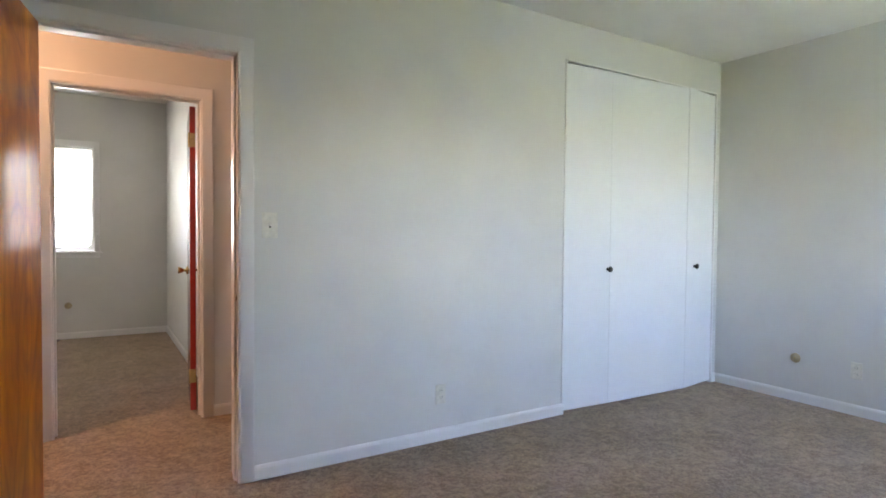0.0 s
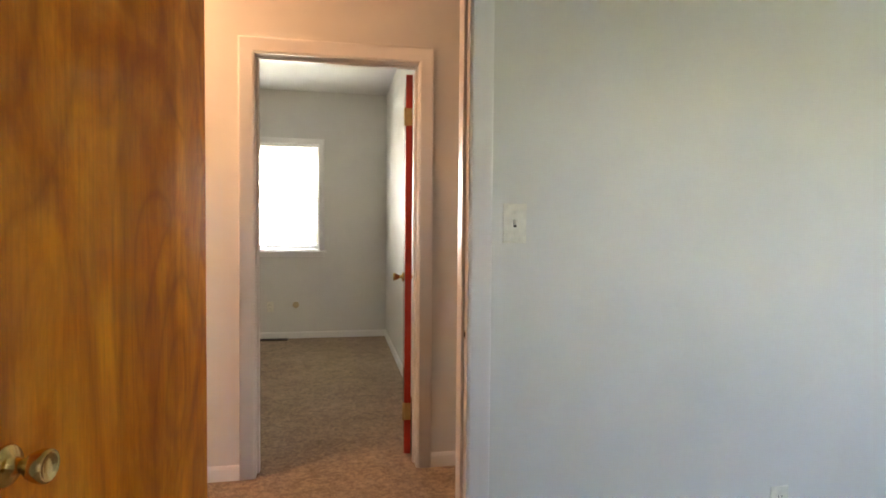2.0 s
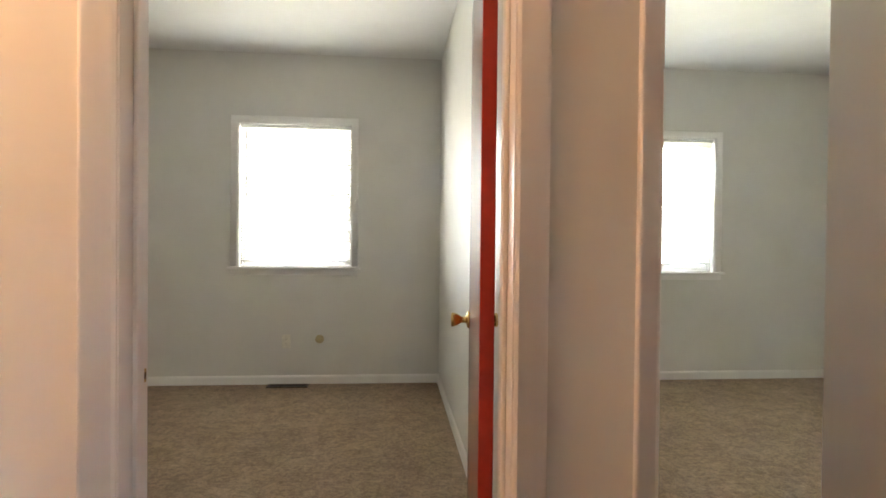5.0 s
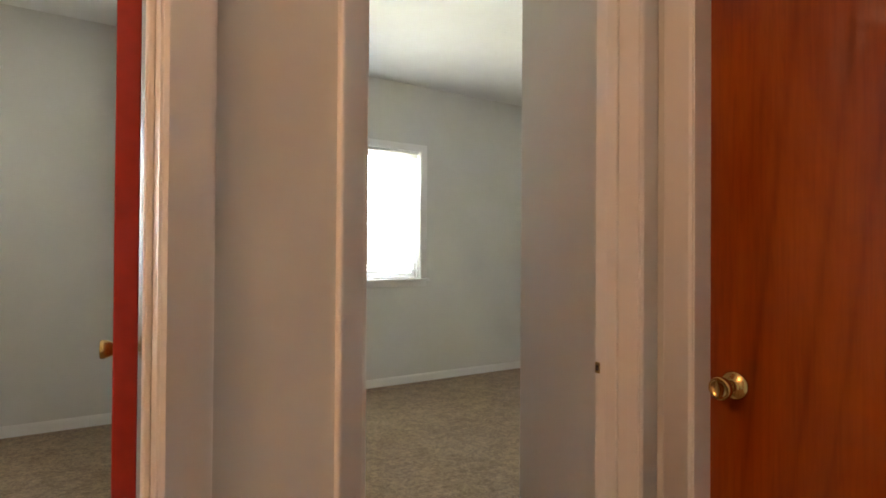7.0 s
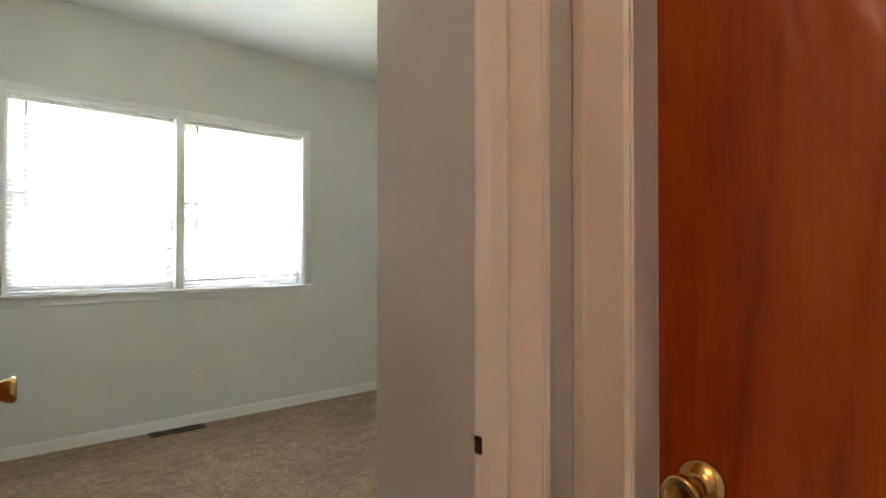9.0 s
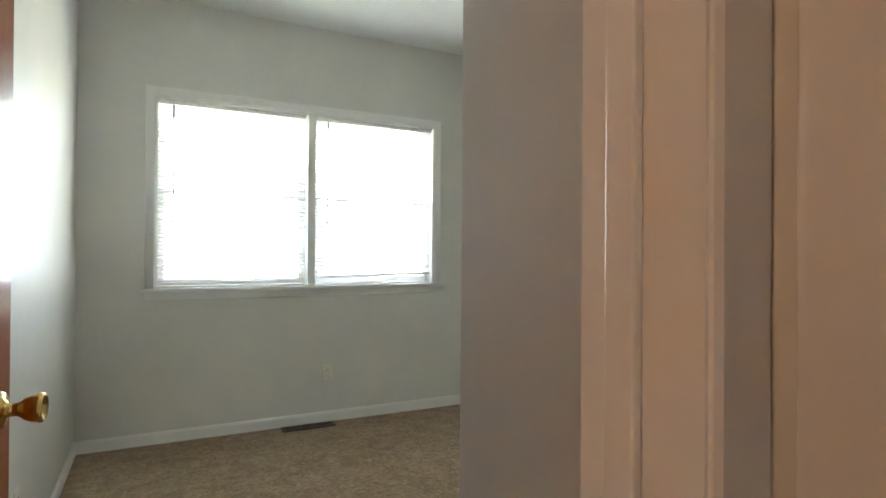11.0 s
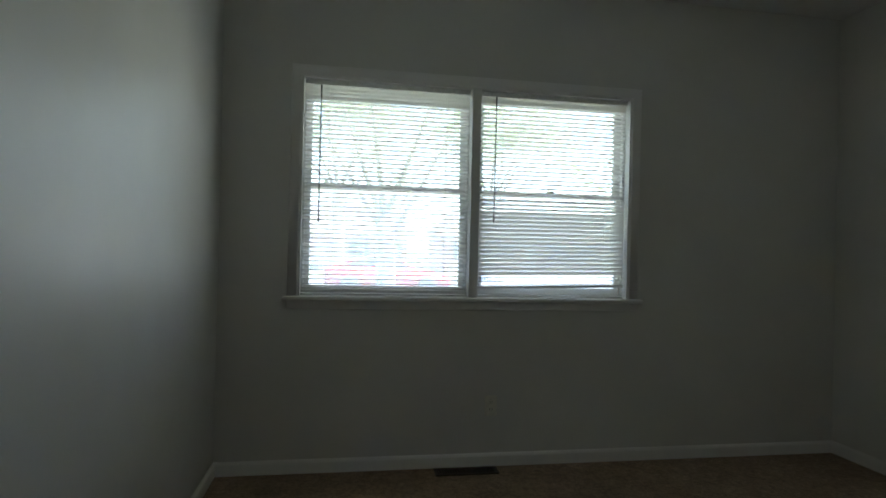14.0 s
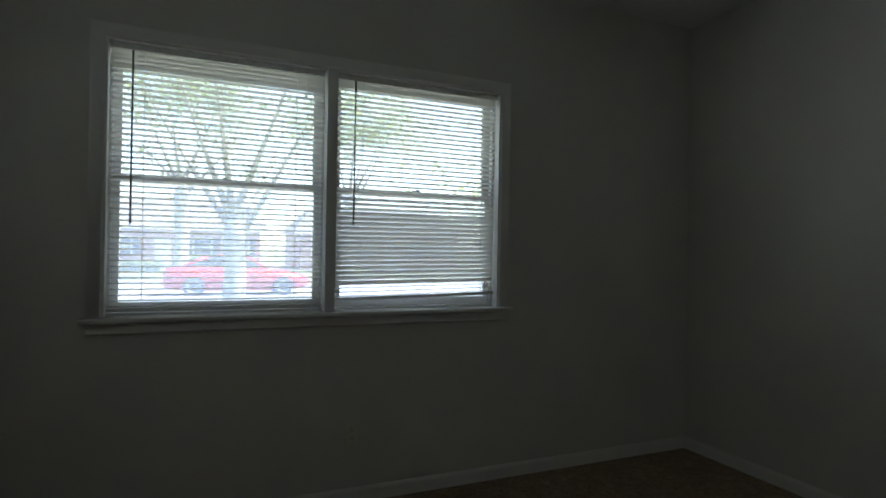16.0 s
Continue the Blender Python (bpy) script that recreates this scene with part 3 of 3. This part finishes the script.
def window(name, units, m, label):
    """Double-hung windows side by side in an opening; y=0 is the inside wall face, outside is +y."""
    t = thing(name, m, label, "window", kind="structure")
    x0, x1 = units[0][0], units[-1][1]
    z0, z1 = WZ
    d = 0.2
    part("window_frame", boxes([(x0 - 0.001, x0 + 0.012, -0.002, d + 0.01, z0, z1), (x1 - 0.012, x1 + 0.001, -0.002, d + 0.01, z0, z1), (x0 + 0.012, x1 - 0.012, -0.002, d + 0.01, z1 - 0.012, z1 + 0.001), (x0 + 0.012, x1 - 0.012, 0.05, d + 0.03, z0 - 0.001, z0 + 0.014)]), M_TRIM, t)
    cw = 0.052
    bm = bmesh.new()
    casing(bm, x0, x1, z1, cw)
    for v in bm.verts:
        if v.co.z < 0.5:
            v.co.z = z0 + 0.004
    part("casing", bm, M_TRIM, t)
    part("window_sill", box(x0 - cw - 0.022, x1 + cw + 0.022, -0.045, 0.05, z0 - 0.018, z0 + 0.003, 0.005), M_TRIM, t)
    part("apron", box(x0 - cw, x1 + cw, -0.014, 0.0, z0 - 0.066, z0 - 0.019, 0.003), M_TRIM, t)
    for (a, b), (c, e) in zip(units, units[1:]):
        part("mullion", box(b, c, -0.012, d, z0 + 0.004, z1 - 0.013, 0.003), M_TRIM, t)
    for a, b in units:
        a, b = max(a, x0 + 0.012), min(b, x1 - 0.012)
        mid = 1.548
        sash(t, "upper_sash", a, b, mid - 0.032, z1 - 0.013, 0.112, 0.03, 0.032)
        sash(t, "lower_sash", a, b, z0 + 0.016, mid, 0.076, 0.032, 0.042, True)
        scr = part("insect_screen", boxes([(a + 0.002, a + 0.022, 0.160, 0.170, z0 + 0.016, mid), (b - 0.022, b - 0.002, 0.160, 0.170, z0 + 0.016, mid), (a + 0.022, b - 0.022, 0.160, 0.170, mid - 0.02, mid), (a + 0.022, b - 0.022, 0.160, 0.170, z0 + 0.016, z0 + 0.036)]), M_RIM, t, "thin aluminium insect screen frame")
        mesh = part("screen_mesh", box(a + 0.022, b - 0.022, 0.1645, 0.1655, z0 + 0.036, mid - 0.02), M_SCREEN, scr, "fine insect mesh with blue haze in its colour")
        mesh.visible_shadow = False
        part("side_stop", boxes([(a, a + 0.014, 0.055, 0.074, z0 + 0.02, z1 - 0.014), (b - 0.014, b, 0.055, 0.074, z0 + 0.02, z1 - 0.014)]), M_TRIM, t)
    return t


XM = 2.405
UC = ((WC[0], XM - 0.026), (XM + 0.026, WC[1]))
window("window_1", (WB,), pose(0, WIN, BUP), "white double-hung window with sill, lower sash shut")
window("window_2", UC, pose(0, WIN, 0), "pair of white double-hung windows with shared sill")
window("window_3", ((AW[0], 3.524), (3.576, AW[1])), pose(AW[0] + AW[1], A_BACK, 0, 0, 0, 180), "pair of white double-hung windows behind the walk")



# ---------- blinds ----------
def slat_mesh(length, tilt):
    bm = bmesh.new()
    n, w = 4, 0.0255
    rows = []
    for i in range(n + 1):
        s = (i / n - 0.5) * w
        y = s * math.cos(tilt)
        z = s * math.sin(tilt) + 0.0016 * (1 - (2 * i / n - 1) ** 2)
        rows.append([bm.verts.new((x, y, z)) for x in (0, length)])
    for p, q in zip(rows, rows[1:]):
        bm.faces.new((p[0], p[1], q[1], q[0])).smooth = True
    me = bpy.data.meshes.new("slat")
    bm.to_mesh(me)
    bm.free()
    me.materials.append(M_SLAT)
    return me


def blind(m, length, top, bottom, pitch, tilt_of, wand_x, wand_end, skew, label):
    """Mini blind: rail along +x from the origin, hanging from height top to bottom."""
    t = thing("mini_blind", m, label, "window blind", "bedroom window blinds")
    part("head_rail", box(0, length, -0.013, 0.013, top - 0.026, top, 0.002), M_PLASTIC, t)
    meshes = {}
    z = top - 0.032
    i = 0
    while z > bottom + 0.012:
        tilt, step = tilt_of(i, z)
        key = round(tilt)
        if key not in meshes:
            meshes[key] = slat_mesh(length - 0.006, radians(tilt))
        s = new("slat", meshes[key])
        s.parent = t
        f = (top - z) / (top - bottom)
        s.matrix_basis = pose(0.003 + random.uniform(-0.0015, 0.0015), 0, z, 0, -skew * f * f * f + random.uniform(-0.03, 0.03), 0)
        z -= step * pitch
        i += 1
    rail = box(0.002, length - 0.002, -0.011, 0.011, -0.008, 0.008, 0.002)
    part("bottom_rail", turned(rail, pose(0, 0, bottom, 0, -skew, 0)), M_PLASTIC, t)
    for x in (0.13, length - 0.13):
        part("ladder_cord", boxes([(x - 0.0008, x + 0.0008, -0.0135, -0.012, bottom, top - 0.02), (x - 0.0008, x + 0.0008, 0.012, 0.0135, bottom, top - 0.02)]), M_CORD, t)
    part("wand", turned(lathe([(0.0046, 0), (0.0050, 0.02), (0.0042, 0.05), (0.0042, top - 0.03 - wand_end)], 6), Matrix.Translation((wand_x, -0.022, wand_end))), M_WAND, t, "thin dark tilt wand")
    part("lift_cord", box(length - 0.09, length - 0.0885, -0.018, -0.0165, bottom + 0.25, top - 0.02), M_CORD, t)
    return t


def open_tilt(i, z):
    return (-17, 1.0) if i > 3 else (-56, 0.85)


def half_shut(i, z):
    if i < 2:
        return -58, 0.8
    if z > 1.50:
        return -17, 1.0
    if z > 1.43:
        return -38, 1.0
    if z > 1.07:
        return -60, 1.0
    return -14, 0.85


BY = WIN + 0.036
BT = WZ[1] - 0.014
blind(pose(UC[0][0] + 0.016, BY, 0), UC[0][1] - UC[0][0] - 0.022, BT, 0.964, 0.0245, open_tilt, 0.085, 1.33, 0.15, "white mini blind lowered, slats open")
blind(pose(UC[1][0] + 0.006, BY, 0), UC[1][1] - UC[1][0] - 0.022, BT, 0.992, 0.0245, half_shut, 0.085, 1.36, 1.3, "white mini blind with lower slats half shut")
blind(pose(WB[0] + 0.016, BY, BUP), WB[1] - WB[0] - 0.032, BT, 0.985, 0.0245, open_tilt, 0.05, 1.50, 0.0, "white mini blind lowered over the window")


# ---------- wall plates, covers, vents ----------
def plate_bm(w, h, d):
    return box(-w / 2, w / 2, -d, 0, -h / 2, h / 2, 0.0025)


def screw(t, z, d):
    s = lathe([(0.0033, 0), (0.003, 0.0012), (0.0005, 0.0015)], 10, "y")
    s = turned(s, Matrix.Translation((0, -d, z)) @ Matrix.Rotation(math.pi, 4, "X"))
    bmesh.ops.recalc_face_normals(s, faces=s.faces[:])
    part("screw", s, M_IVORY, t)


def light_switch(m):
    t = thing("light_switch", m, "ivory toggle light switch plate on the wall", "light switch")
    part("plate", plate_bm(0.076, 0.124, 0.006), M_IVORY, t)
    part("slot", box(-0.005, 0.005, -0.0066, -0.0055, -0.0115, 0.0115), M_HOLE, t, "dark toggle slot")
    part("toggle", turned(box(-0.0044, 0.0044, -0.016, 0, -0.0075, 0.0075, 0.0015), pose(0, -0.005, 0.002, -22, 0, 0)), M_IVORY, t)
    for z in (0.03, -0.03):
        screw(t, z, 0.006)


def outlet(m):
    t = thing("power_outlet", m, "ivory duplex power outlet plate on the wall", "power outlet", "bedroom outlets")
    part("plate", plate_bm(0.070, 0.114, 0.005), M_IVORY, t)
    for z in (0.02, -0.02):
        s = part("socket", box(-0.016, 0.016, -0.0065, -0.004, z - 0.013, z + 0.013, 0.002), M_IVORY, t)
        part("slots", boxes([(-0.008, -0.006, -0.0072, -0.006, z - 0.002, z + 0.006), (0.006, 0.008, -0.0072, -0.006, z - 0.002, z + 0.006)]), M_HOLE, s)
    screw(t, 0, 0.005)


def round_cover(m):
    t = thing("cable_cover", m, "small round beige cable cover on the wall", "wall plate")
    c = lathe([(0.036, 0), (0.036, 0.003), (0.030, 0.008), (0.012, 0.010), (0.010, 0.014), (0.0005, 0.014)], 24, "y")
    c = turned(c, Matrix.Rotation(math.pi, 4, "X"))
    bmesh.ops.recalc_face_normals(c, faces=c.faces[:])
    part("disc", c, mat("beige_plastic", plain((0.45, 0.36, 0.22), 0.4)), t)
    part("jack", box(-0.005, 0.005, -0.0165, -0.0138, -0.005, 0.005), M_BRASS_OLD, t)


def floor_vent(m, length):
    t = thing("floor_vent", m, "brown steel floor register set in the carpet", "floor vent")
    w = 0.095
    part("frame", boxes([(0, length, 0, 0.014, 0.0, 0.008), (0, length, w - 0.014, w, 0.0, 0.008), (0, 0.016, 0.014, w - 0.014, 0.0, 0.008), (length - 0.016, length, 0.014, w - 0.014, 0.0, 0.008)]), M_GRILLE, t)
    part("backing", box(0.016, length - 0.016, 0.014, w - 0.014, 0.0, 0.002), M_HOLE, t)
    n = 22
    for i in range(n):
        x = 0.016 + (length - 0.032) * (i + 0.5) / n
        part("slat", turned(box(-0.0012, 0.0012, 0.014, w - 0.014, -0.004, 0.004), pose(x, 0, 0.005, 0, 35, 0)), M_GRILLE, t)


def cord_cleat(m):
    t = thing("cord_cleat", m, "small white blind cord cleat on the window casing", "cord cleat", "blind cord cleats")
    part("base", box(-0.007, 0.007, -0.008, 0, -0.022, 0.022, 0.002), M_PLASTIC, t)
    for s in (-1, 1):
        part("horn", tube([(0, -0.006, s * 0.008), (0, -0.014, s * 0.018), (0, -0.016, s * 0.034)], [0.005, 0.0045, 0.003], 8), M_PLASTIC, t)


for z in (1.51, 1.155):
    cord_cleat(pose(WB[1] + 0.026, WIN - 0.015, z))
light_switch(pose(0.916, A_Y, 1.234))
outlet(pose(1.895, A_Y, 0.27))
outlet(pose(A_R, -1.05, 0.30, 0, 0, -90))
round_cover(pose(A_R, -0.66, 0.315, 0, 0, -90))
outlet(pose(2.525, WIN, 0.335))
outlet(pose(C_L, 3.12, 0.32, 0, 0, 90))
outlet(pose(-0.34, WIN, 0.35))
round_cover(pose(-0.07, WIN, 0.368))
floor_vent(pose(2.205, WIN - 0.125, 0), 0.345)
floor_vent(pose(-0.475, WIN - 0.125, 0), 0.325)

lampt = thing("ceiling_light", pose(-1.0, 0.6, H), "lit frosted glass dome lamp on the hall ceiling", "ceiling light")
part("base", lathe([(0.15, -0.025), (0.15, 0.0)], 28), M_BRASS, lampt)
part("dome", lathe([(0.0005, -0.12), (0.06, -0.112), (0.11, -0.085), (0.14, -0.045), (0.145, -0.025)], 28), M_DOME, lampt)


# ---------- outdoors ----------
G = -0.40
structure("ground", box(-400, 400, -400, 600, G - 0.5, G), M_LAWN, "mown green lawn", "lawn")
structure("road", box(-120, 120, 20.5, 29.0, G - 0.02, G + 0.004), M_ROAD, "sunlit pale asphalt street", "road")
for y in (20.2, 29.0):
    structure("kerb", box(-120, 120, y, y + 0.3, G - 0.05, G + 0.13), M_CONC, "concrete kerb along the street", "kerb")
structure("pavement", box(-120, 120, 15.8, 17.2, G - 0.02, G + 0.012), M_CONC, "concrete pavement across the lawn", "pavement")
structure("foundation", boxes([(HALL_L - 0.1, 4.82, A_BACK - 0.16, OUT - 0.04, G - 0.1, -0.121)]), M_CONC, "concrete foundation under the house", "foundation")


def crown(centre, size, count, seed, leaf=0.22):
    rnd = random.Random(seed)
    verts, faces = [], []
    clumps = []
    for _ in range(34):
        v = Vector((rnd.gauss(0, 0.5), rnd.gauss(0, 0.5), rnd.gauss(0, 0.42)))
        clumps.append((Vector((v.x * size[0], v.y * size[1], v.z * size[2])), rnd.uniform(0.14, 0.34) * min(size)))
    for _ in range(count):
        c, r = rnd.choice(clumps)
        p = centre + c + Vector((rnd.gauss(0, r), rnd.gauss(0, r), rnd.gauss(0, r * 0.7)))
        q = Euler((rnd.uniform(-1, 1), rnd.uniform(-1, 1), rnd.uniform(0, 6.3))).to_matrix()
        s = leaf * rnd.uniform(0.6, 1.3)
        i = len(verts)
        for a, b in ((-0.5, 0), (0, -0.32), (0.6, 0), (0, 0.32)):
            verts.append(p + q @ Vector((a * s, b * s, 0)))
        faces.append((i, i + 1, i + 2, i + 3))
    me = bpy.data.meshes.new("crown")
    me.from_pydata([tuple(v) for v in verts], [], faces)
    me.materials.append(M_LEAF)
    return me


def tree(x, y, radius, fork, height, seed, label, spread=3.2):
    rnd = random.Random(seed)
    t = thing("tree", pose(x, y, G), label, "tree")
    limbs = [tube([(0, 0, -0.1), (0.02, 0, 0.3), (0.05, 0.02, fork * 0.6), (0.0, 0, fork), (0.1, 0, fork + 1.0)], [radius * 1.45, radius * 1.1, radius, radius * 1.02, radius * 0.7], 12)]
    for k in range(7):
        a = k * 0.9 + rnd.uniform(-0.2, 0.2)
        r = rnd.uniform(0.5, 1.0) * spread
        h = fork + rnd.uniform(0.45, 1.0) * (height - fork)
        z0 = fork - 0.15 + 0.12 * k
        limbs.append(tube([(0, 0, z0), (math.cos(a) * r * 0.35, math.sin(a) * r * 0.35, z0 + (h - z0) * 0.30), (math.cos(a) * r * 0.7, math.sin(a) * r * 0.7, z0 + (h - z0) * 0.62), (math.cos(a) * r, math.sin(a) * r, h)], [radius * 0.40, radius * 0.20, radius * 0.09, radius * 0.03], 8))
    part("trunk", merge(*limbs), M_BARK, t)
    c = new("crown", crown(Vector((0, 0, fork + (height - fork) * 0.72)), (spread * 1.25, spread * 1.25, (height - fork) * 0.42), 11000, seed, 0.15))
    c.parent = t


tree(2.55, 15.0, 0.24, 1.75, 9.5, 3, "broad forked shade tree with grey bark")
tree(1.1, 33.0, 0.36, 4.2, 12.0, 8, "tall straight street tree with grey bark")
tree(9.5, 32.5, 0.32, 3.6, 11.0, 12, "leafy street tree on the far lawn")
tree(-8.5, 14.0, 0.28, 2.8, 9.0, 21, "leafy garden tree on the near lawn")


def house(x0, x1, y, label):
    t = thing("brick_house", pose(x0, y, G), label, "house")
    w, d, h = x1 - x0, 8.0, 2.9
    part("wall", box(0, w, 0, d, -0.2, h), M_BRICK, t)
    bm = bmesh.new()
    e = 0.6
    pts = [(-e, -e, h), (w + e, -e, h), (w + e, d + e, h), (-e, d + e, h), (w * 0.12, d / 2, h + 2.3), (w * 0.88, d / 2, h + 2.3)]
    vs = [bm.verts.new(p) for p in pts]
    for f in ((0, 1, 5, 4), (1, 2, 5), (2, 3, 4, 5), (3, 0, 4), (3, 2, 1, 0)):
        bm.faces.new([vs[i] for i in f])
    part("roof", bm, M_ROOF, t, "grey shingled hip roof")
    part("fascia", boxes([(-e, w + e, -e - 0.03, -e, h - 0.16, h + 0.02)]), M_SIDING, t)
    for cx in [w * k for k in (0.14, 0.36, 0.72, 0.90)]:
        win = part("window", boxes([(cx - 0.62, cx + 0.62, -0.05, 0.0, 0.95, 2.25)]), M_SIDING, t, "white framed window")
        part("pane", boxes([(cx - 0.54, cx + 0.54, -0.07, -0.051, 1.02, 1.57), (cx - 0.54, cx + 0.54, -0.07, -0.051, 1.63, 2.18)]), M_CARGLASS, win)
        for s in (-1, 1):
            part("shutter", box(cx + s * 0.82 - 0.18, cx + s * 0.82 + 0.18, -0.04, 0.0, 0.95, 2.25, 0.01), M_SHUTTER, win, "dark window shutter")
    part("door", box(w * 0.54 - 0.5, w * 0.54 + 0.5, -0.06, 0.0, 0.1, 2.2, 0.01), M_SIDING, t, "white front door")
    part("step", box(w * 0.54 - 1.0, w * 0.54 + 1.0, -1.3, 0.0, -0.1, 0.12, 0.01), M_CONC, t)
    return t


house(-7.5, 6.0, 44.0, "low red brick house with hip roof across the street")
house(9.0, 22.0, 45.0, "red brick house with hip roof across the street")
house(-24.0, -11.0, 45.0, "red brick house with hip roof across the street")


def hedge(x0, x1, y, h, seed):
    rnd = random.Random(seed)
    verts, faces = [], []
    for _ in range(2600):
        p = Vector((rnd.uniform(x0, x1), y + rnd.gauss(0, 0.28), G + h * (1 - rnd.random() ** 2) * rnd.uniform(0.8, 1.05)))
        q = Euler((rnd.uniform(-1.2, 1.2), rnd.uniform(-1.2, 1.2), rnd.uniform(0, 6.3))).to_matrix()
        s = rnd.uniform(0.10, 0.2)
        i = len(verts)
        for a, b in ((-1, 0), (0, -0.6), (1, 0), (0, 0.6)):
            verts.append(tuple(p + q @ Vector((a * s, b * s, 0))))
        faces.append((i, i + 1, i + 2, i + 3))
    me = bpy.data.meshes.new("hedge")
    me.from_pydata(verts, [], faces)
    me.materials.append(M_LEAF)
    tagged(new("hedge", me), "dark green clipped hedge before the brick house", "hedge", kind="stuff")


hedge(1.3, 4.4, 42.9, 1.0, 4)
hedge(-6.8, -0.2, 42.9, 0.6, 5)


def car(m):
    """A coupe 4.6 m long, side profile in xz, front towards +x."""
    t = thing("car", m, "bright red two-door car parked at the kerb", "car")
    L, W = 4.6, 1.78

    def loft(profile, widths):
        """Sections over the car's length: (x, z_low, z_high) with half widths low and high."""
        bm = bmesh.new()
        rings = []
        for (x, zl, zh), (wl, wm, wh) in zip(profile, widths):
            zm = zl + (zh - zl) * 0.55
            ring = [(x, -wl, zl), (x, -wm, zm), (x, -wh, zh), (x, wh, zh), (x, wm, zm), (x, wl, zl)]
            rings.append([bm.verts.new(p) for p in ring])
        for a, b in zip(rings, rings[1:]):
            for i in range(6):
                bm.faces.new((a[i], a[(i + 1) % 6], b[(i + 1) % 6], b[i])).smooth = True
        bm.faces.new(rings[0][::-1])
        bm.faces.new(rings[-1])
        bmesh.ops.recalc_face_normals(bm, faces=bm.faces[:])
        return bm

    prof = [(-2.3, 0.38, 0.72), (-2.2, 0.26, 0.92), (-1.75, 0.22, 0.99), (-1.0, 0.20, 0.98), (0.0, 0.20, 0.93), (0.9, 0.20, 0.92), (1.6, 0.22, 0.84), (2.1, 0.26, 0.72), (2.3, 0.36, 0.58)]
    wid = [(0.6, 0.70, 0.60), (0.74, 0.84, 0.72), (0.80, 0.89, 0.76), (0.82, 0.89, 0.78), (0.82, 0.88, 0.78), (0.82, 0.89, 0.76), (0.80, 0.88, 0.72), (0.72, 0.80, 0.66), (0.55, 0.62, 0.52)]
    body = loft(prof, wid)
    part("body", body, M_CARRED, t)
    cab = [(-1.75, 0.96, 0.985), (-1.0, 0.95, 1.27), (-0.5, 0.92, 1.36), (0.1, 0.92, 1.36), (0.95, 0.90, 0.925)]
    cwid = [(0.66, 0.66, 0.60), (0.74, 0.70, 0.56), (0.75, 0.70, 0.56), (0.75, 0.70, 0.56), (0.70, 0.70, 0.66)]
    part("cabin", loft(cab, cwid), M_CARGLASS, t, "dark car windows")
    part("roof_panel", loft([(-0.95, 1.27, 1.30), (-0.5, 1.355, 1.385), (0.1, 1.355, 1.385), (0.25, 1.29, 1.32)], [(0.55, 0.56, 0.52), (0.57, 0.58, 0.53), (0.57, 0.58, 0.53), (0.56, 0.57, 0.53)]), M_CARRED, t)
    for s in (-1, 1):
        part("pillar", tube([(-1.72, s * 0.66, 0.97), (-0.98, s * 0.57, 1.29)], [0.055, 0.05], 6), M_CARRED, t)
        part("pillar", tube([(0.93, s * 0.69, 0.91), (0.2, s * 0.57, 1.31)], [0.035, 0.035], 6), M_CARRED, t)
        part("headlight", box(2.08, 2.24, s * 0.52 - 0.12, s * 0.52 + 0.12, 0.58, 0.68, 0.02), M_LAMPGLASS, t)
        part("tail_light", box(-2.29, -2.2, s * 0.55 - 0.14, s * 0.55 + 0.14, 0.70, 0.84, 0.015), M_EDGE, t)
        part("mirror", box(0.55, 0.72, s * 0.93 - 0.08, s * 0.93 + 0.08, 0.90, 1.02, 0.03), M_CARRED, t)
    for x in (-1.38, 1.40):
        for s in (-1, 1):
            w = lathe([(0.19, -0.10), (0.30, -0.105), (0.33, -0.08), (0.335, 0), (0.33, 0.08), (0.30, 0.105), (0.19, 0.10)], 26, "y")
            wheel = part("wheel", turned(w, Matrix.Translation((x, s * 0.80, 0.335))), M_TYRE, t)
            r = lathe([(0.0005, 0.02), (0.04, 0.03), (0.06, 0.0), (0.15, 0.02), (0.19, 0.05), (0.205, 0.06), (0.205, 0.0)], 26, "y")
            r = turned(r, Matrix.Translation((x, s * 0.86, 0.335)) @ (Matrix() if s > 0 else Matrix.Rotation(math.pi, 4, "X")))
            bmesh.ops.recalc_face_normals(r, faces=r.faces[:])
            part("rim", r, M_RIM, wheel, "silver alloy rim")
    return t


car(pose(3.15, 22.6, G + 0.004))
